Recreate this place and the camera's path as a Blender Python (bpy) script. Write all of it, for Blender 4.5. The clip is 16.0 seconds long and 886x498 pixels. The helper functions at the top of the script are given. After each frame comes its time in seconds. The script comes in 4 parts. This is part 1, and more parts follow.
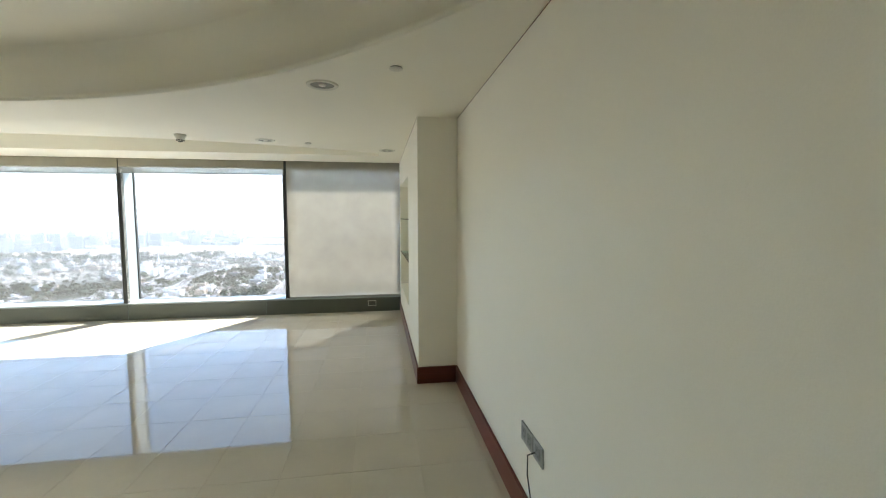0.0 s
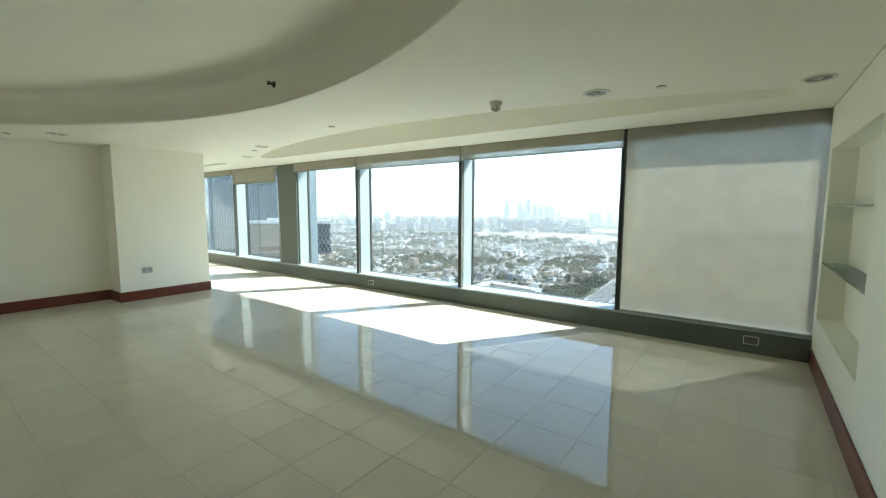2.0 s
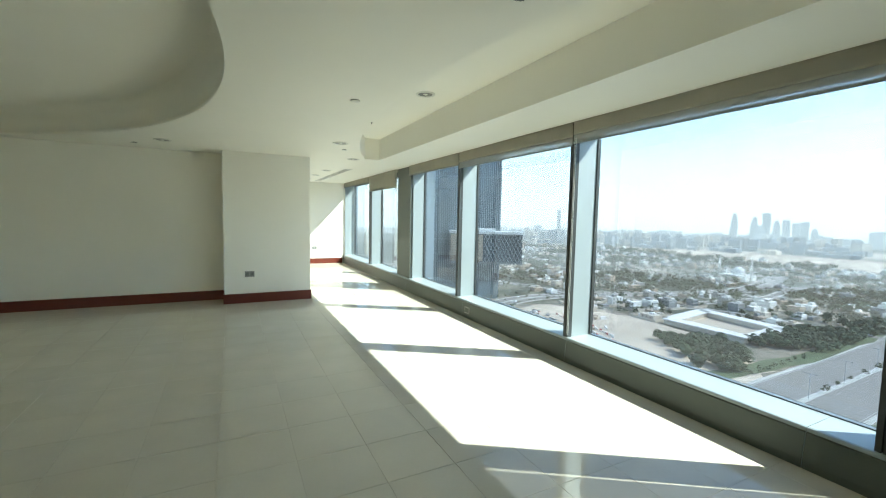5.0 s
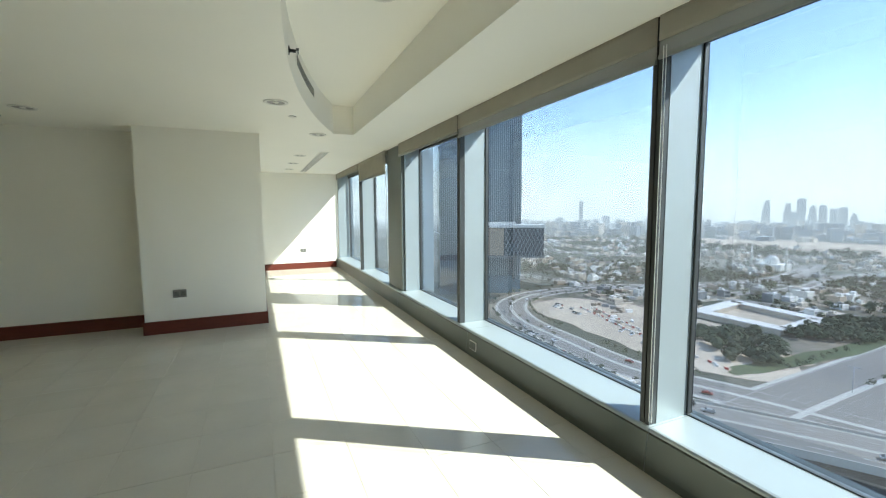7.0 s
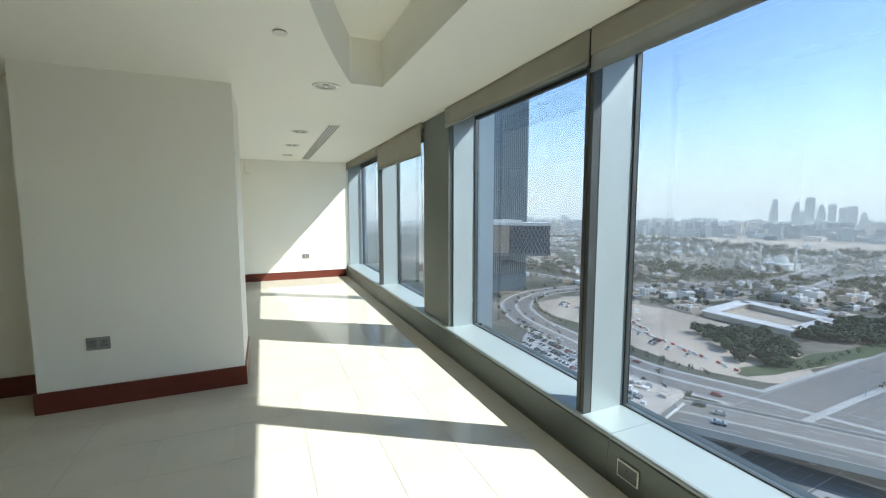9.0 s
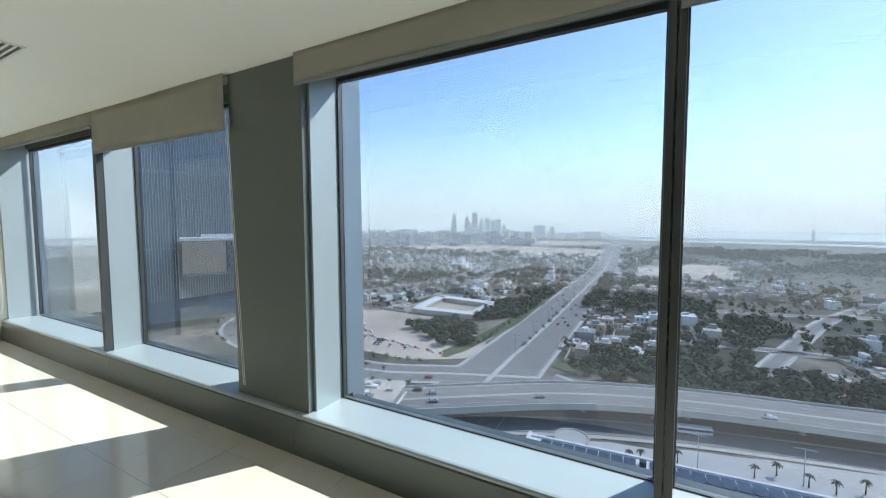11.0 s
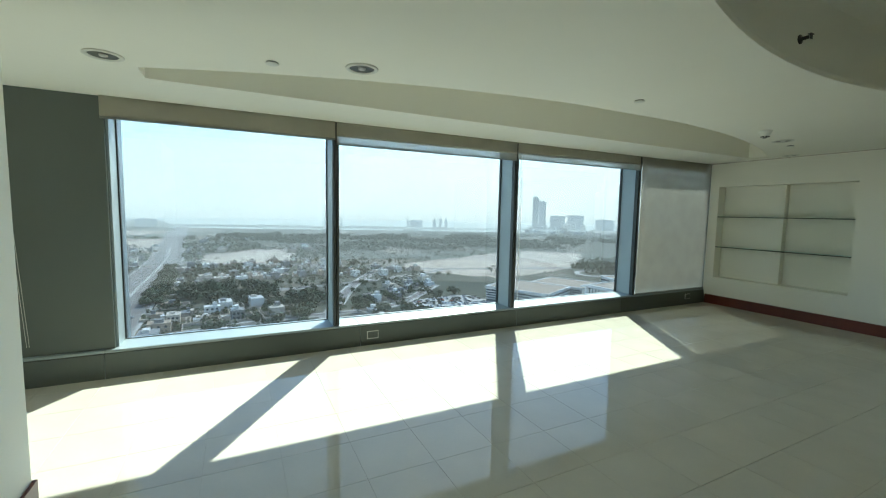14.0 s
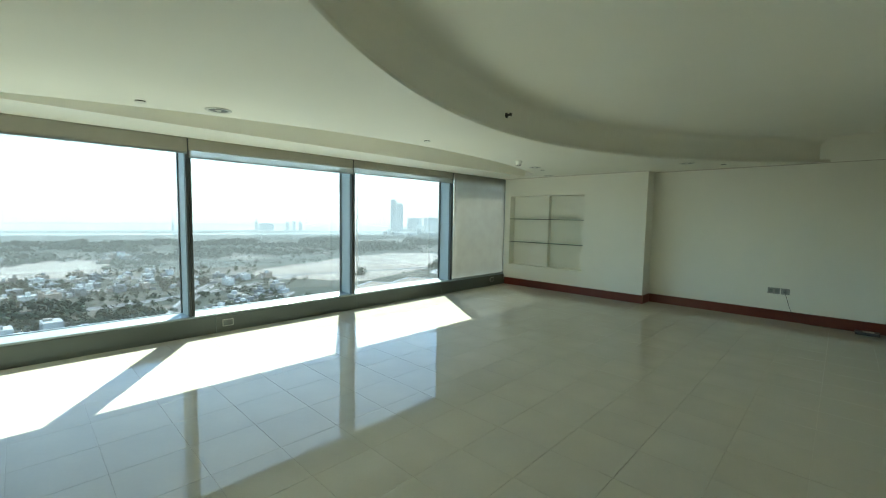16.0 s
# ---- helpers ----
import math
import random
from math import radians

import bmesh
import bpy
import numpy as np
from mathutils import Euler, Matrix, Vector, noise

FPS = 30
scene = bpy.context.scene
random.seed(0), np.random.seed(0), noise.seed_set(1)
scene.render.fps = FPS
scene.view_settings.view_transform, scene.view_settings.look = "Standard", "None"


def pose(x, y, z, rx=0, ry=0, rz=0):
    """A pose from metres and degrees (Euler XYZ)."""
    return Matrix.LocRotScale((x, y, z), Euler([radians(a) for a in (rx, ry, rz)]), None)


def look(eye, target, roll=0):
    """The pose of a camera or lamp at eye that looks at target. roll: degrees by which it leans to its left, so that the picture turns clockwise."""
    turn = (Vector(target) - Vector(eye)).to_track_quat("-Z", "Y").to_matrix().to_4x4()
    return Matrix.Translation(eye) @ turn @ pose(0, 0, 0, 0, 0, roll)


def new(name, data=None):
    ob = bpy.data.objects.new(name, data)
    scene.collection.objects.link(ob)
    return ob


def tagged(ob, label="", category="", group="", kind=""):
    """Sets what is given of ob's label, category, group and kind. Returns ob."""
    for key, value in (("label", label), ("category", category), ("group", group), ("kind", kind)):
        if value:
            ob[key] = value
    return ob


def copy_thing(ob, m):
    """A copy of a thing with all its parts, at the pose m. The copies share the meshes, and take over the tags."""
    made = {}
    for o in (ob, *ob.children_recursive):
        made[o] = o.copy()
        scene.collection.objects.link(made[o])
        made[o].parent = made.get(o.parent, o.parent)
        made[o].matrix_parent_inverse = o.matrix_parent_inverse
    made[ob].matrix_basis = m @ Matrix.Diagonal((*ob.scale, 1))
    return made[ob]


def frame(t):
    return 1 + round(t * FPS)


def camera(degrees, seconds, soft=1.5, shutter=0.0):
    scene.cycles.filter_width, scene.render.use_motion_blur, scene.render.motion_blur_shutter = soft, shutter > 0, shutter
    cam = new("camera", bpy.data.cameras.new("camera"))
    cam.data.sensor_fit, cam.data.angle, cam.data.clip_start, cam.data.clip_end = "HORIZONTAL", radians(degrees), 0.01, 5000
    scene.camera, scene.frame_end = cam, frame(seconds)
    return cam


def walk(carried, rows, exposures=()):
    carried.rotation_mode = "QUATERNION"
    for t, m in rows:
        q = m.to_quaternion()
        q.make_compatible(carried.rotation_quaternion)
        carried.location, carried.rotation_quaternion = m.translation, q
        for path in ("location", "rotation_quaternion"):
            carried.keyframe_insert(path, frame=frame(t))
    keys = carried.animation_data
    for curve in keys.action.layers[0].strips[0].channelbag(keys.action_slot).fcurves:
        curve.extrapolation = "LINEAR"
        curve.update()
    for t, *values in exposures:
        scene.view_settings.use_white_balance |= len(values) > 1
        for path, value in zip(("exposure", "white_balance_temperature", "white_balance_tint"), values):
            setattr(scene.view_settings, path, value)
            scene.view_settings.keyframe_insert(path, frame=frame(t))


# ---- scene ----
cam = camera(94.1, 16.0, soft=1.15)
PATH = [
    (0, (-0.373, -7.303, 1.625), (-0.065, -5.332, 1.475), -0.1),
    (0.5, (-0.428, -6.835, 1.601), (-0.463, -4.842, 1.438), -0.0),
    (1, (-0.511, -6.39, 1.609), (-0.936, -4.444, 1.425), 0.3),
    (1.5, (-0.516, -5.99, 1.607), (-1.341, -4.179, 1.408), 0.2),
    (2, (-0.599, -5.644, 1.585), (-1.783, -4.044, 1.386), 0.2),
    (2.5, (-0.646, -5.276, 1.6), (-2.092, -3.908, 1.402), 0.5),
    (3, (-0.592, -4.887, 1.598), (-2.201, -3.714, 1.408), 0.6),
    (3.5, (-0.551, -4.52, 1.59), (-2.247, -3.476, 1.412), 1.0),
    (4, (-0.637, -4.069, 1.601), (-2.375, -3.094, 1.43), 1.2),
    (4.5, (-0.804, -3.657, 1.561), (-2.566, -2.723, 1.406), 1.4),
    (7, (-2.753, -2.079, 1.518), (-4.57, -1.263, 1.34), -0.3),
    (7.5, (-3.25, -1.915, 1.53), (-5.082, -1.134, 1.342), -0.1),
    (8, (-3.789, -1.795, 1.548), (-5.634, -1.047, 1.354), -0.0),
    (10.5, (-6.527, -1.855, 1.507), (-7.981, -0.49, 1.36), -0.6),
    (11, (-6.88, -1.879, 1.525), (-7.856, -0.138, 1.393), -0.2),
    (11.5, (-7.032, -2.161, 1.577), (-7.376, -0.196, 1.442), 0.2),
    (12, (-7.106, -2.676, 1.638), (-6.801, -0.707, 1.463), 0.4),
    (12.5, (-7.24, -3.209, 1.623), (-6.585, -1.329, 1.43), 0.2),
    (13, (-7.451, -3.687, 1.629), (-6.687, -1.85, 1.427), 0.4),
    (13.5, (-7.651, -4.227, 1.608), (-6.831, -2.414, 1.411), 0.9),
    (14, (-7.892, -4.763, 1.597), (-7.003, -2.981, 1.42), 1.1),
    (14.5, (-8.086, -5.248, 1.582), (-7.092, -3.52, 1.421), 1.3),
    (15, (-8.247, -5.659, 1.614), (-7.102, -4.026, 1.469), 1.2),
    (15.5, (-8.377, -5.897, 1.613), (-7.074, -4.387, 1.468), 1.1),
    (16, (-8.444, -6.097, 1.623), (-7.011, -4.71, 1.469), 1.0),
]
EXPOSURES = [(0.0, 3.6, 6320, 7), (0.5, 3.55, 6350, 0), (1.0, 3.4, 6250, -4), (2.5, 3.05, 6100, -9), (4.5, 2.85, 6000, -8), (7.0, 2.49, 5950, -1), (8.0, 2.39, 5900, -1), (10.5, 2.14, 5720, 3), (12.5, 2.14, 5650, -3), (14.0, 2.34, 5780, -12), (16.0, 2.8, 5880, -15)]
# glowing shells that imitate haze: radius, height, thickness, colour and brightness of each
NEAR_GLOW, FAR_GLOW = (1.0, 0.95, 0.85), (0.83, 0.94, 1.0)
HAZE_SHELLS = ((170, 190, 0.05, NEAR_GLOW, 0.85), (480, 260, 0.07, NEAR_GLOW, 0.85), (700, 300, 0.11, FAR_GLOW, 0.8), (1400, 420, 0.18, FAR_GLOW, 0.7), (2030, 420, 0.34, FAR_GLOW, 0.66), (3000, 820, 0.80, FAR_GLOW, 0.66))
walk(cam, [(t, look(eye, target, roll)) for t, eye, target, roll in PATH], EXPOSURES)

# ---- sky and sun ----
SUN = Vector((0.585, 0.9, 1.0)).normalized()
world = bpy.data.worlds.new("world")
scene.world = world
world.use_nodes = True
wn = world.node_tree.nodes
sky = wn.new("ShaderNodeTexSky")
sky.sky_type = "NISHITA"
sky.sun_disc = False
sky.sun_elevation = math.asin(SUN.z)
sky.sun_rotation = math.atan2(SUN.x, SUN.y)
sky.altitude = 80
sky.air_density = 1.0
sky.dust_density = 0.35
world.node_tree.links.new(sky.outputs[0], wn["Background"].inputs[0])
scene.cycles.diffuse_bounces, scene.cycles.max_bounces = 14, 18
wn["Background"].inputs[1].default_value = 0.15
sun_data = bpy.data.lights.new("sun", "SUN")
sun_data.energy = 2.05
sun_data.angle = radians(0.55)
sun_data.color = (1.0, 0.95, 0.865)
sun = new("sun", sun_data)
sun.rotation_mode = "QUATERNION"
sun.rotation_quaternion = SUN.to_track_quat("Z", "Y")

# ---- materials ----
def pmat(name, color, rough=0.6, metal=0.0, vary=0.12, scale=3.0, fine=60.0, bump=0.05, rough_vary=0.1, spread=0.0, spec=0.5, coords="Object"):
    """Principled material with large blotches, fine grain and a little relief."""
    m = bpy.data.materials.new(name)
    m.use_nodes = True
    nt = m.node_tree
    n, l = nt.nodes, nt.links
    p = n["Principled BSDF"]
    tc = n.new("ShaderNodeTexCoord")
    big, small = n.new("ShaderNodeTexNoise"), n.new("ShaderNodeTexNoise")
    big.inputs["Scale"].default_value, big.inputs["Detail"].default_value = scale, 5
    small.inputs["Scale"].default_value, small.inputs["Detail"].default_value = fine, 3
    l.new(tc.outputs[coords], big.inputs["Vector"])
    l.new(tc.outputs[coords], small.inputs["Vector"])
    add = n.new("ShaderNodeMath")
    add.operation = "MULTIPLY_ADD"
    add.inputs[1].default_value = 0.35
    l.new(small.outputs["Fac"], add.inputs[0])
    l.new(big.outputs["Fac"], add.inputs[2])
    ramp = n.new("ShaderNodeMapRange")
    ramp.inputs["From Min"].default_value, ramp.inputs["From Max"].default_value = 0.35, 1.0
    ramp.inputs["To Min"].default_value, ramp.inputs["To Max"].default_value = 1 - vary, 1 + vary
    l.new(add.outputs[0], ramp.inputs["Value"])
    value = ramp.outputs[0]
    if spread:
        info = n.new("ShaderNodeObjectInfo")
        r2 = n.new("ShaderNodeMapRange")
        r2.inputs["To Min"].default_value, r2.inputs["To Max"].default_value = 1 - spread, 1 + spread
        l.new(info.outputs["Random"], r2.inputs["Value"])
        mul = n.new("ShaderNodeMath")
        mul.operation = "MULTIPLY"
        l.new(value, mul.inputs[0])
        l.new(r2.outputs[0], mul.inputs[1])
        value = mul.outputs[0]
    col = n.new("ShaderNodeVectorMath")
    col.operation = "SCALE"
    col.inputs[0].default_value = color
    l.new(value, col.inputs["Scale"])
    l.new(col.outputs[0], p.inputs["Base Color"])
    rr = n.new("ShaderNodeMapRange")
    rr.inputs["From Min"].default_value, rr.inputs["From Max"].default_value = 0.3, 0.7
    rr.inputs["To Min"].default_value, rr.inputs["To Max"].default_value = max(0.02, rough * (1 - rough_vary)), min(1, rough * (1 + rough_vary))
    l.new(big.outputs["Fac"], rr.inputs["Value"])
    l.new(rr.outputs[0], p.inputs["Roughness"])
    p.inputs["Metallic"].default_value = metal
    p.inputs["Specular IOR Level"].default_value = spec
    if bump:
        b = n.new("ShaderNodeBump")
        b.inputs["Strength"].default_value, b.inputs["Distance"].default_value = bump, 0.01
        l.new(small.outputs["Fac"], b.inputs["Height"])
        l.new(b.outputs[0], p.inputs["Normal"])
    return m


def wood_mat(name, dark, light):
    m = bpy.data.materials.new(name)
    m.use_nodes = True
    n, l = m.node_tree.nodes, m.node_tree.links
    p = n["Principled BSDF"]
    tc, mp, tex, mix = n.new("ShaderNodeTexCoord"), n.new("ShaderNodeMapping"), n.new("ShaderNodeTexNoise"), n.new("ShaderNodeMix")
    mix.data_type = "RGBA"
    mp.inputs["Scale"].default_value = (2.0, 2.0, 45.0)
    tex.inputs["Scale"].default_value, tex.inputs["Detail"].default_value = 2.5, 8
    l.new(tc.outputs["Object"], mp.inputs["Vector"])
    l.new(mp.outputs[0], tex.inputs["Vector"])
    l.new(tex.outputs["Fac"], mix.inputs["Factor"])
    mix.inputs["A"].default_value, mix.inputs["B"].default_value = (*dark, 1), (*light, 1)
    l.new(mix.outputs["Result"], p.inputs["Base Color"])
    p.inputs["Roughness"].default_value = 0.32
    return m


def glass_mat(name, tint, ior=1.38):
    """Thin pane: clear with a tint, with real Fresnel gloss."""
    m = bpy.data.materials.new(name)
    m.use_nodes = True
    n, l = m.node_tree.nodes, m.node_tree.links
    tr, gl, fr, mix = n.new("ShaderNodeBsdfTransparent"), n.new("ShaderNodeBsdfGlossy"), n.new("ShaderNodeFresnel"), n.new("ShaderNodeMixShader")
    tr.inputs["Color"].default_value = (*tint, 1)
    gl.inputs["Roughness"].default_value = 0.0
    gl.inputs["Color"].default_value = (0.9, 0.95, 1.0, 1)
    fr.inputs["IOR"].default_value = ior
    l.new(fr.outputs[0], mix.inputs[0])
    l.new(tr.outputs[0], mix.inputs[1])
    l.new(gl.outputs[0], mix.inputs[2])
    l.new(mix.outputs[0], n["Material Output"].inputs["Surface"])
    return m


def fabric_mat(name, color, clear, through_light):
    """Woven sunscreen cloth: diffuse, lets light through, partly see-through."""
    m = bpy.data.materials.new(name)
    m.use_nodes = True
    n, l = m.node_tree.nodes, m.node_tree.links
    tc, tex = n.new("ShaderNodeTexCoord"), n.new("ShaderNodeTexNoise")
    tex.inputs["Scale"].default_value = 4.0
    l.new(tc.outputs["Object"], tex.inputs["Vector"])
    sc, mr = n.new("ShaderNodeVectorMath"), n.new("ShaderNodeMapRange")
    sc.operation = "SCALE"
    sc.inputs[0].default_value = color
    mr.inputs["To Min"].default_value, mr.inputs["To Max"].default_value = 0.9, 1.1
    l.new(tex.outputs["Fac"], mr.inputs["Value"])
    l.new(mr.outputs[0], sc.inputs["Scale"])
    d, t, c = n.new("ShaderNodeBsdfDiffuse"), n.new("ShaderNodeBsdfTranslucent"), n.new("ShaderNodeBsdfTransparent")
    l.new(sc.outputs[0], d.inputs["Color"])
    l.new(sc.outputs[0], t.inputs["Color"])
    a, b = n.new("ShaderNodeMixShader"), n.new("ShaderNodeMixShader")
    a.inputs[0].default_value, b.inputs[0].default_value = through_light, clear
    l.new(d.outputs[0], a.inputs[1])
    l.new(t.outputs[0], a.inputs[2])
    l.new(a.outputs[0], b.inputs[1])
    l.new(c.outputs[0], b.inputs[2])
    l.new(b.outputs[0], n["Material Output"].inputs["Surface"])
    return m


WALL = pmat("wall_paint", (0.86, 0.84, 0.765), 0.55, vary=0.03, scale=1.2, fine=180, bump=0.06)
CEIL = pmat("ceiling_paint", (0.87, 0.85, 0.775), 0.6, vary=0.03, scale=0.9, fine=150, bump=0.04)
TILE = pmat("polished_tile", (0.575, 0.54, 0.45), 0.06, vary=0.05, scale=1.6, fine=25, bump=0.0, rough_vary=0.4, spread=0.02, coords="Generated")
GROUT = pmat("grout", (0.55, 0.51, 0.42), 0.9, vary=0.2, scale=8, fine=90)
BASE = wood_mat("mahogany_baseboard", (0.075, 0.014, 0.009), (0.17, 0.038, 0.022))
FRAME = pmat("powder_coated_metal", (0.33, 0.375, 0.39), 0.38, metal=0.25, vary=0.05, scale=1.5, fine=300, bump=0.02)
PANEL = pmat("column_panel_metal", (0.115, 0.13, 0.118), 0.42, metal=0.3, vary=0.07, scale=1.1, fine=300, bump=0.02)
DARK = pmat("dark_metal", (0.06, 0.065, 0.065), 0.45, metal=0.4, vary=0.1)
GLASS = glass_mat("window_glass", (0.262, 0.264, 0.28))
SHELF = glass_mat("shelf_glass", (0.75, 0.88, 0.8))
SHELF_EDGE = pmat("shelf_edge", (0.025, 0.045, 0.035), 0.2, vary=0.1)
BLIND = fabric_mat("blind_cloth", (0.43, 0.41, 0.35), 0.0, 0.25)
SCREEN = fabric_mat("screen_cloth", (0.47, 0.445, 0.39), 0.24, 0.22)
BAND = fabric_mat("band_cloth", (0.50, 0.49, 0.455), 0.45, 0.3)
HEM = pmat("hem_bar", (0.25, 0.26, 0.25), 0.5, metal=0.3, vary=0.06)
STEEL = pmat("brushed_steel", (0.36, 0.36, 0.34), 0.4, metal=0.7, vary=0.08, fine=250)
WHITE = pmat("white_plastic", (0.72, 0.71, 0.66), 0.4, vary=0.03)
BLACK = pmat("black_plastic", (0.02, 0.02, 0.022), 0.4, vary=0.1)
# Darkened: the flat reflectors carry the shade of a deeper recess in their colour.
SHADED_REFLECTOR = pmat("shaded_lamp_reflector", (0.2, 0.2, 0.185), 0.3, metal=0.8, vary=0.12, scale=9)

# ---- mesh tools ----
def add_box(bm, lo, hi, slot=0):
    x0, y0, z0 = lo
    x1, y1, z1 = hi
    v = [bm.verts.new(c) for c in ((x0, y0, z0), (x1, y0, z0), (x1, y1, z0), (x0, y1, z0), (x0, y0, z1), (x1, y0, z1), (x1, y1, z1), (x0, y1, z1))]
    out = []
    for q in ((0, 3, 2, 1), (4, 5, 6, 7), (0, 1, 5, 4), (1, 2, 6, 5), (2, 3, 7, 6), (3, 0, 4, 7)):
        f = bm.faces.new([v[i] for i in q])
        f.material_index = slot
        out.append(f)
    return out


def finish(bm, name, mats, parent=None, smooth=False, bevel=0.0):
    if bevel:
        bmesh.ops.bevel(bm, geom=bm.edges[:], offset=bevel, segments=2, affect="EDGES", profile=0.6)
    if smooth:
        for f in bm.faces:
            f.smooth = True
    me = bpy.data.meshes.new(name)
    bm.to_mesh(me)
    bm.free()
    for m in mats if isinstance(mats, (list, tuple)) else [mats]:
        me.materials.append(m)
    ob = new(name, me)
    if parent:
        ob.parent = parent
    return ob


def boxes(name, mat, items, parent=None, bevel=0.0):
    bm = bmesh.new()
    for lo, hi in items:
        add_box(bm, lo, hi)
    return finish(bm, name, mat, parent, bevel=bevel)


def lathe(name, mat, profile, parent=None, n=28, smooth=True):
    """Turned shape about z from (radius, height) pairs."""
    bm = bmesh.new()
    rings = []
    for r, z in profile:
        rings.append([bm.verts.new((r * math.cos(2 * math.pi * k / n), r * math.sin(2 * math.pi * k / n), z)) for k in range(n)] if r > 1e-5 else [bm.verts.new((0, 0, z))])
    for a, b in zip(rings, rings[1:]):
        for k in range(n):
            q = [a[k % len(a)], a[(k + 1) % n % len(a)], b[(k + 1) % n % len(b)], b[k % len(b)]]
            q = list(dict.fromkeys(q))
            if len(q) > 2:
                bm.faces.new(q)
    bmesh.ops.recalc_face_normals(bm, faces=bm.faces)
    return finish(bm, name, mat, parent, smooth=smooth)


def wire(name, mat, pts, radius, parent=None):
    cu = bpy.data.curves.new(name, "CURVE")
    cu.dimensions = "3D"
    cu.bevel_depth = radius
    cu.bevel_resolution = 2
    sp = cu.splines.new("POLY")
    sp.points.add(len(pts) - 1)
    for p, c in zip(sp.points, pts):
        p.co = (*c, 1)
    cu.materials.append(mat)
    ob = new(name, cu)
    if parent:
        ob.parent = parent
    return ob


def structure(ob, label, category):
    return tagged(ob, label, category, kind="structure")


# ---- the apartment: plan ----
H = 2.575            # lower ceiling
HIGH = 2.97          # ceiling of the round recess
TROUGH = 2.95        # ceiling of the lens-shaped recess by the windows
SILL = 0.262
GLASS_Y = 0.30
HEAD = 2.51          # underside of the window head
END_X = -14.54       # far end wall
LEFT_X = -9.37       # recessed wall on the far side of the room
PIL_X = -8.88        # face of the far pilaster
RIGHT_X = 0.385      # recessed wall by the entrance
BACK_Y = -6.72
MULLIONS = (-1.915, -4.41, -6.89, -11.73)
COL = (-9.68, -8.95)

structure(boxes("wall_east_recess", WALL, [((RIGHT_X, -10.2, 0), (0.7, -3.355, 3.2))]), "plain cream painted wall beside the entrance", "wall")
niche_y = (-2.1, -1.15, -0.2)
structure(boxes("wall_east_pilaster", WALL, [
    ((0, -3.355, 0), (0.7, niche_y[0], 3.2)), ((0, niche_y[2], 0), (0.7, 0.05, 3.2)),
    ((0, niche_y[0], 0), (0.7, niche_y[2], 0.50)), ((0, niche_y[0], 2.155), (0.7, niche_y[2], 3.2)),
    ((0.30, niche_y[0], 0.50), (0.7, niche_y[1], 2.155)), ((0.19, niche_y[1], 0.50), (0.7, niche_y[2], 2.155))]),
    "cream painted projecting wall with a stepped shelf niche", "wall")
structure(boxes("wall_west", WALL, [((-9.8, BACK_Y - 0.2, 0), (LEFT_X, -3.41, 3.2))]), "cream painted recessed wall", "wall")
structure(boxes("wall_west_pilaster", WALL, [((-9.8, -3.41, 0), (PIL_X, -2.01, 3.2))]), "cream painted projecting wall pilaster with sharp corners", "wall")
structure(boxes("wall_back", WALL, [((LEFT_X, BACK_Y - 0.2, 0), (-2.3, BACK_Y, 3.2)), ((-2.5, -10.2, 0), (-2.3, BACK_Y - 0.2, 3.2)), ((-2.3, -10.4, 0), (0.7, -10.2, 3.2))]), "plain cream painted wall behind the living room", "wall")
structure(boxes("wall_end", WALL, [((END_X - 0.2, -3.9, 0), (END_X, 0.36, 3.2))]), "cream painted end wall crossed by sunlight", "wall")
structure(boxes("wall_alcove", WALL, [((END_X, -3.9, 0), (-9.8, -3.7, 3.2))]), "plain cream painted wall of the side room", "wall")


def arc_y(x):
    return -8.84 + math.sqrt(max(0.0, 5.54 ** 2 - (x + 4.3) ** 2))


def lens_y(x):
    return 8.255 - math.sqrt(10.2 ** 2 - (x + 4.43) ** 2)


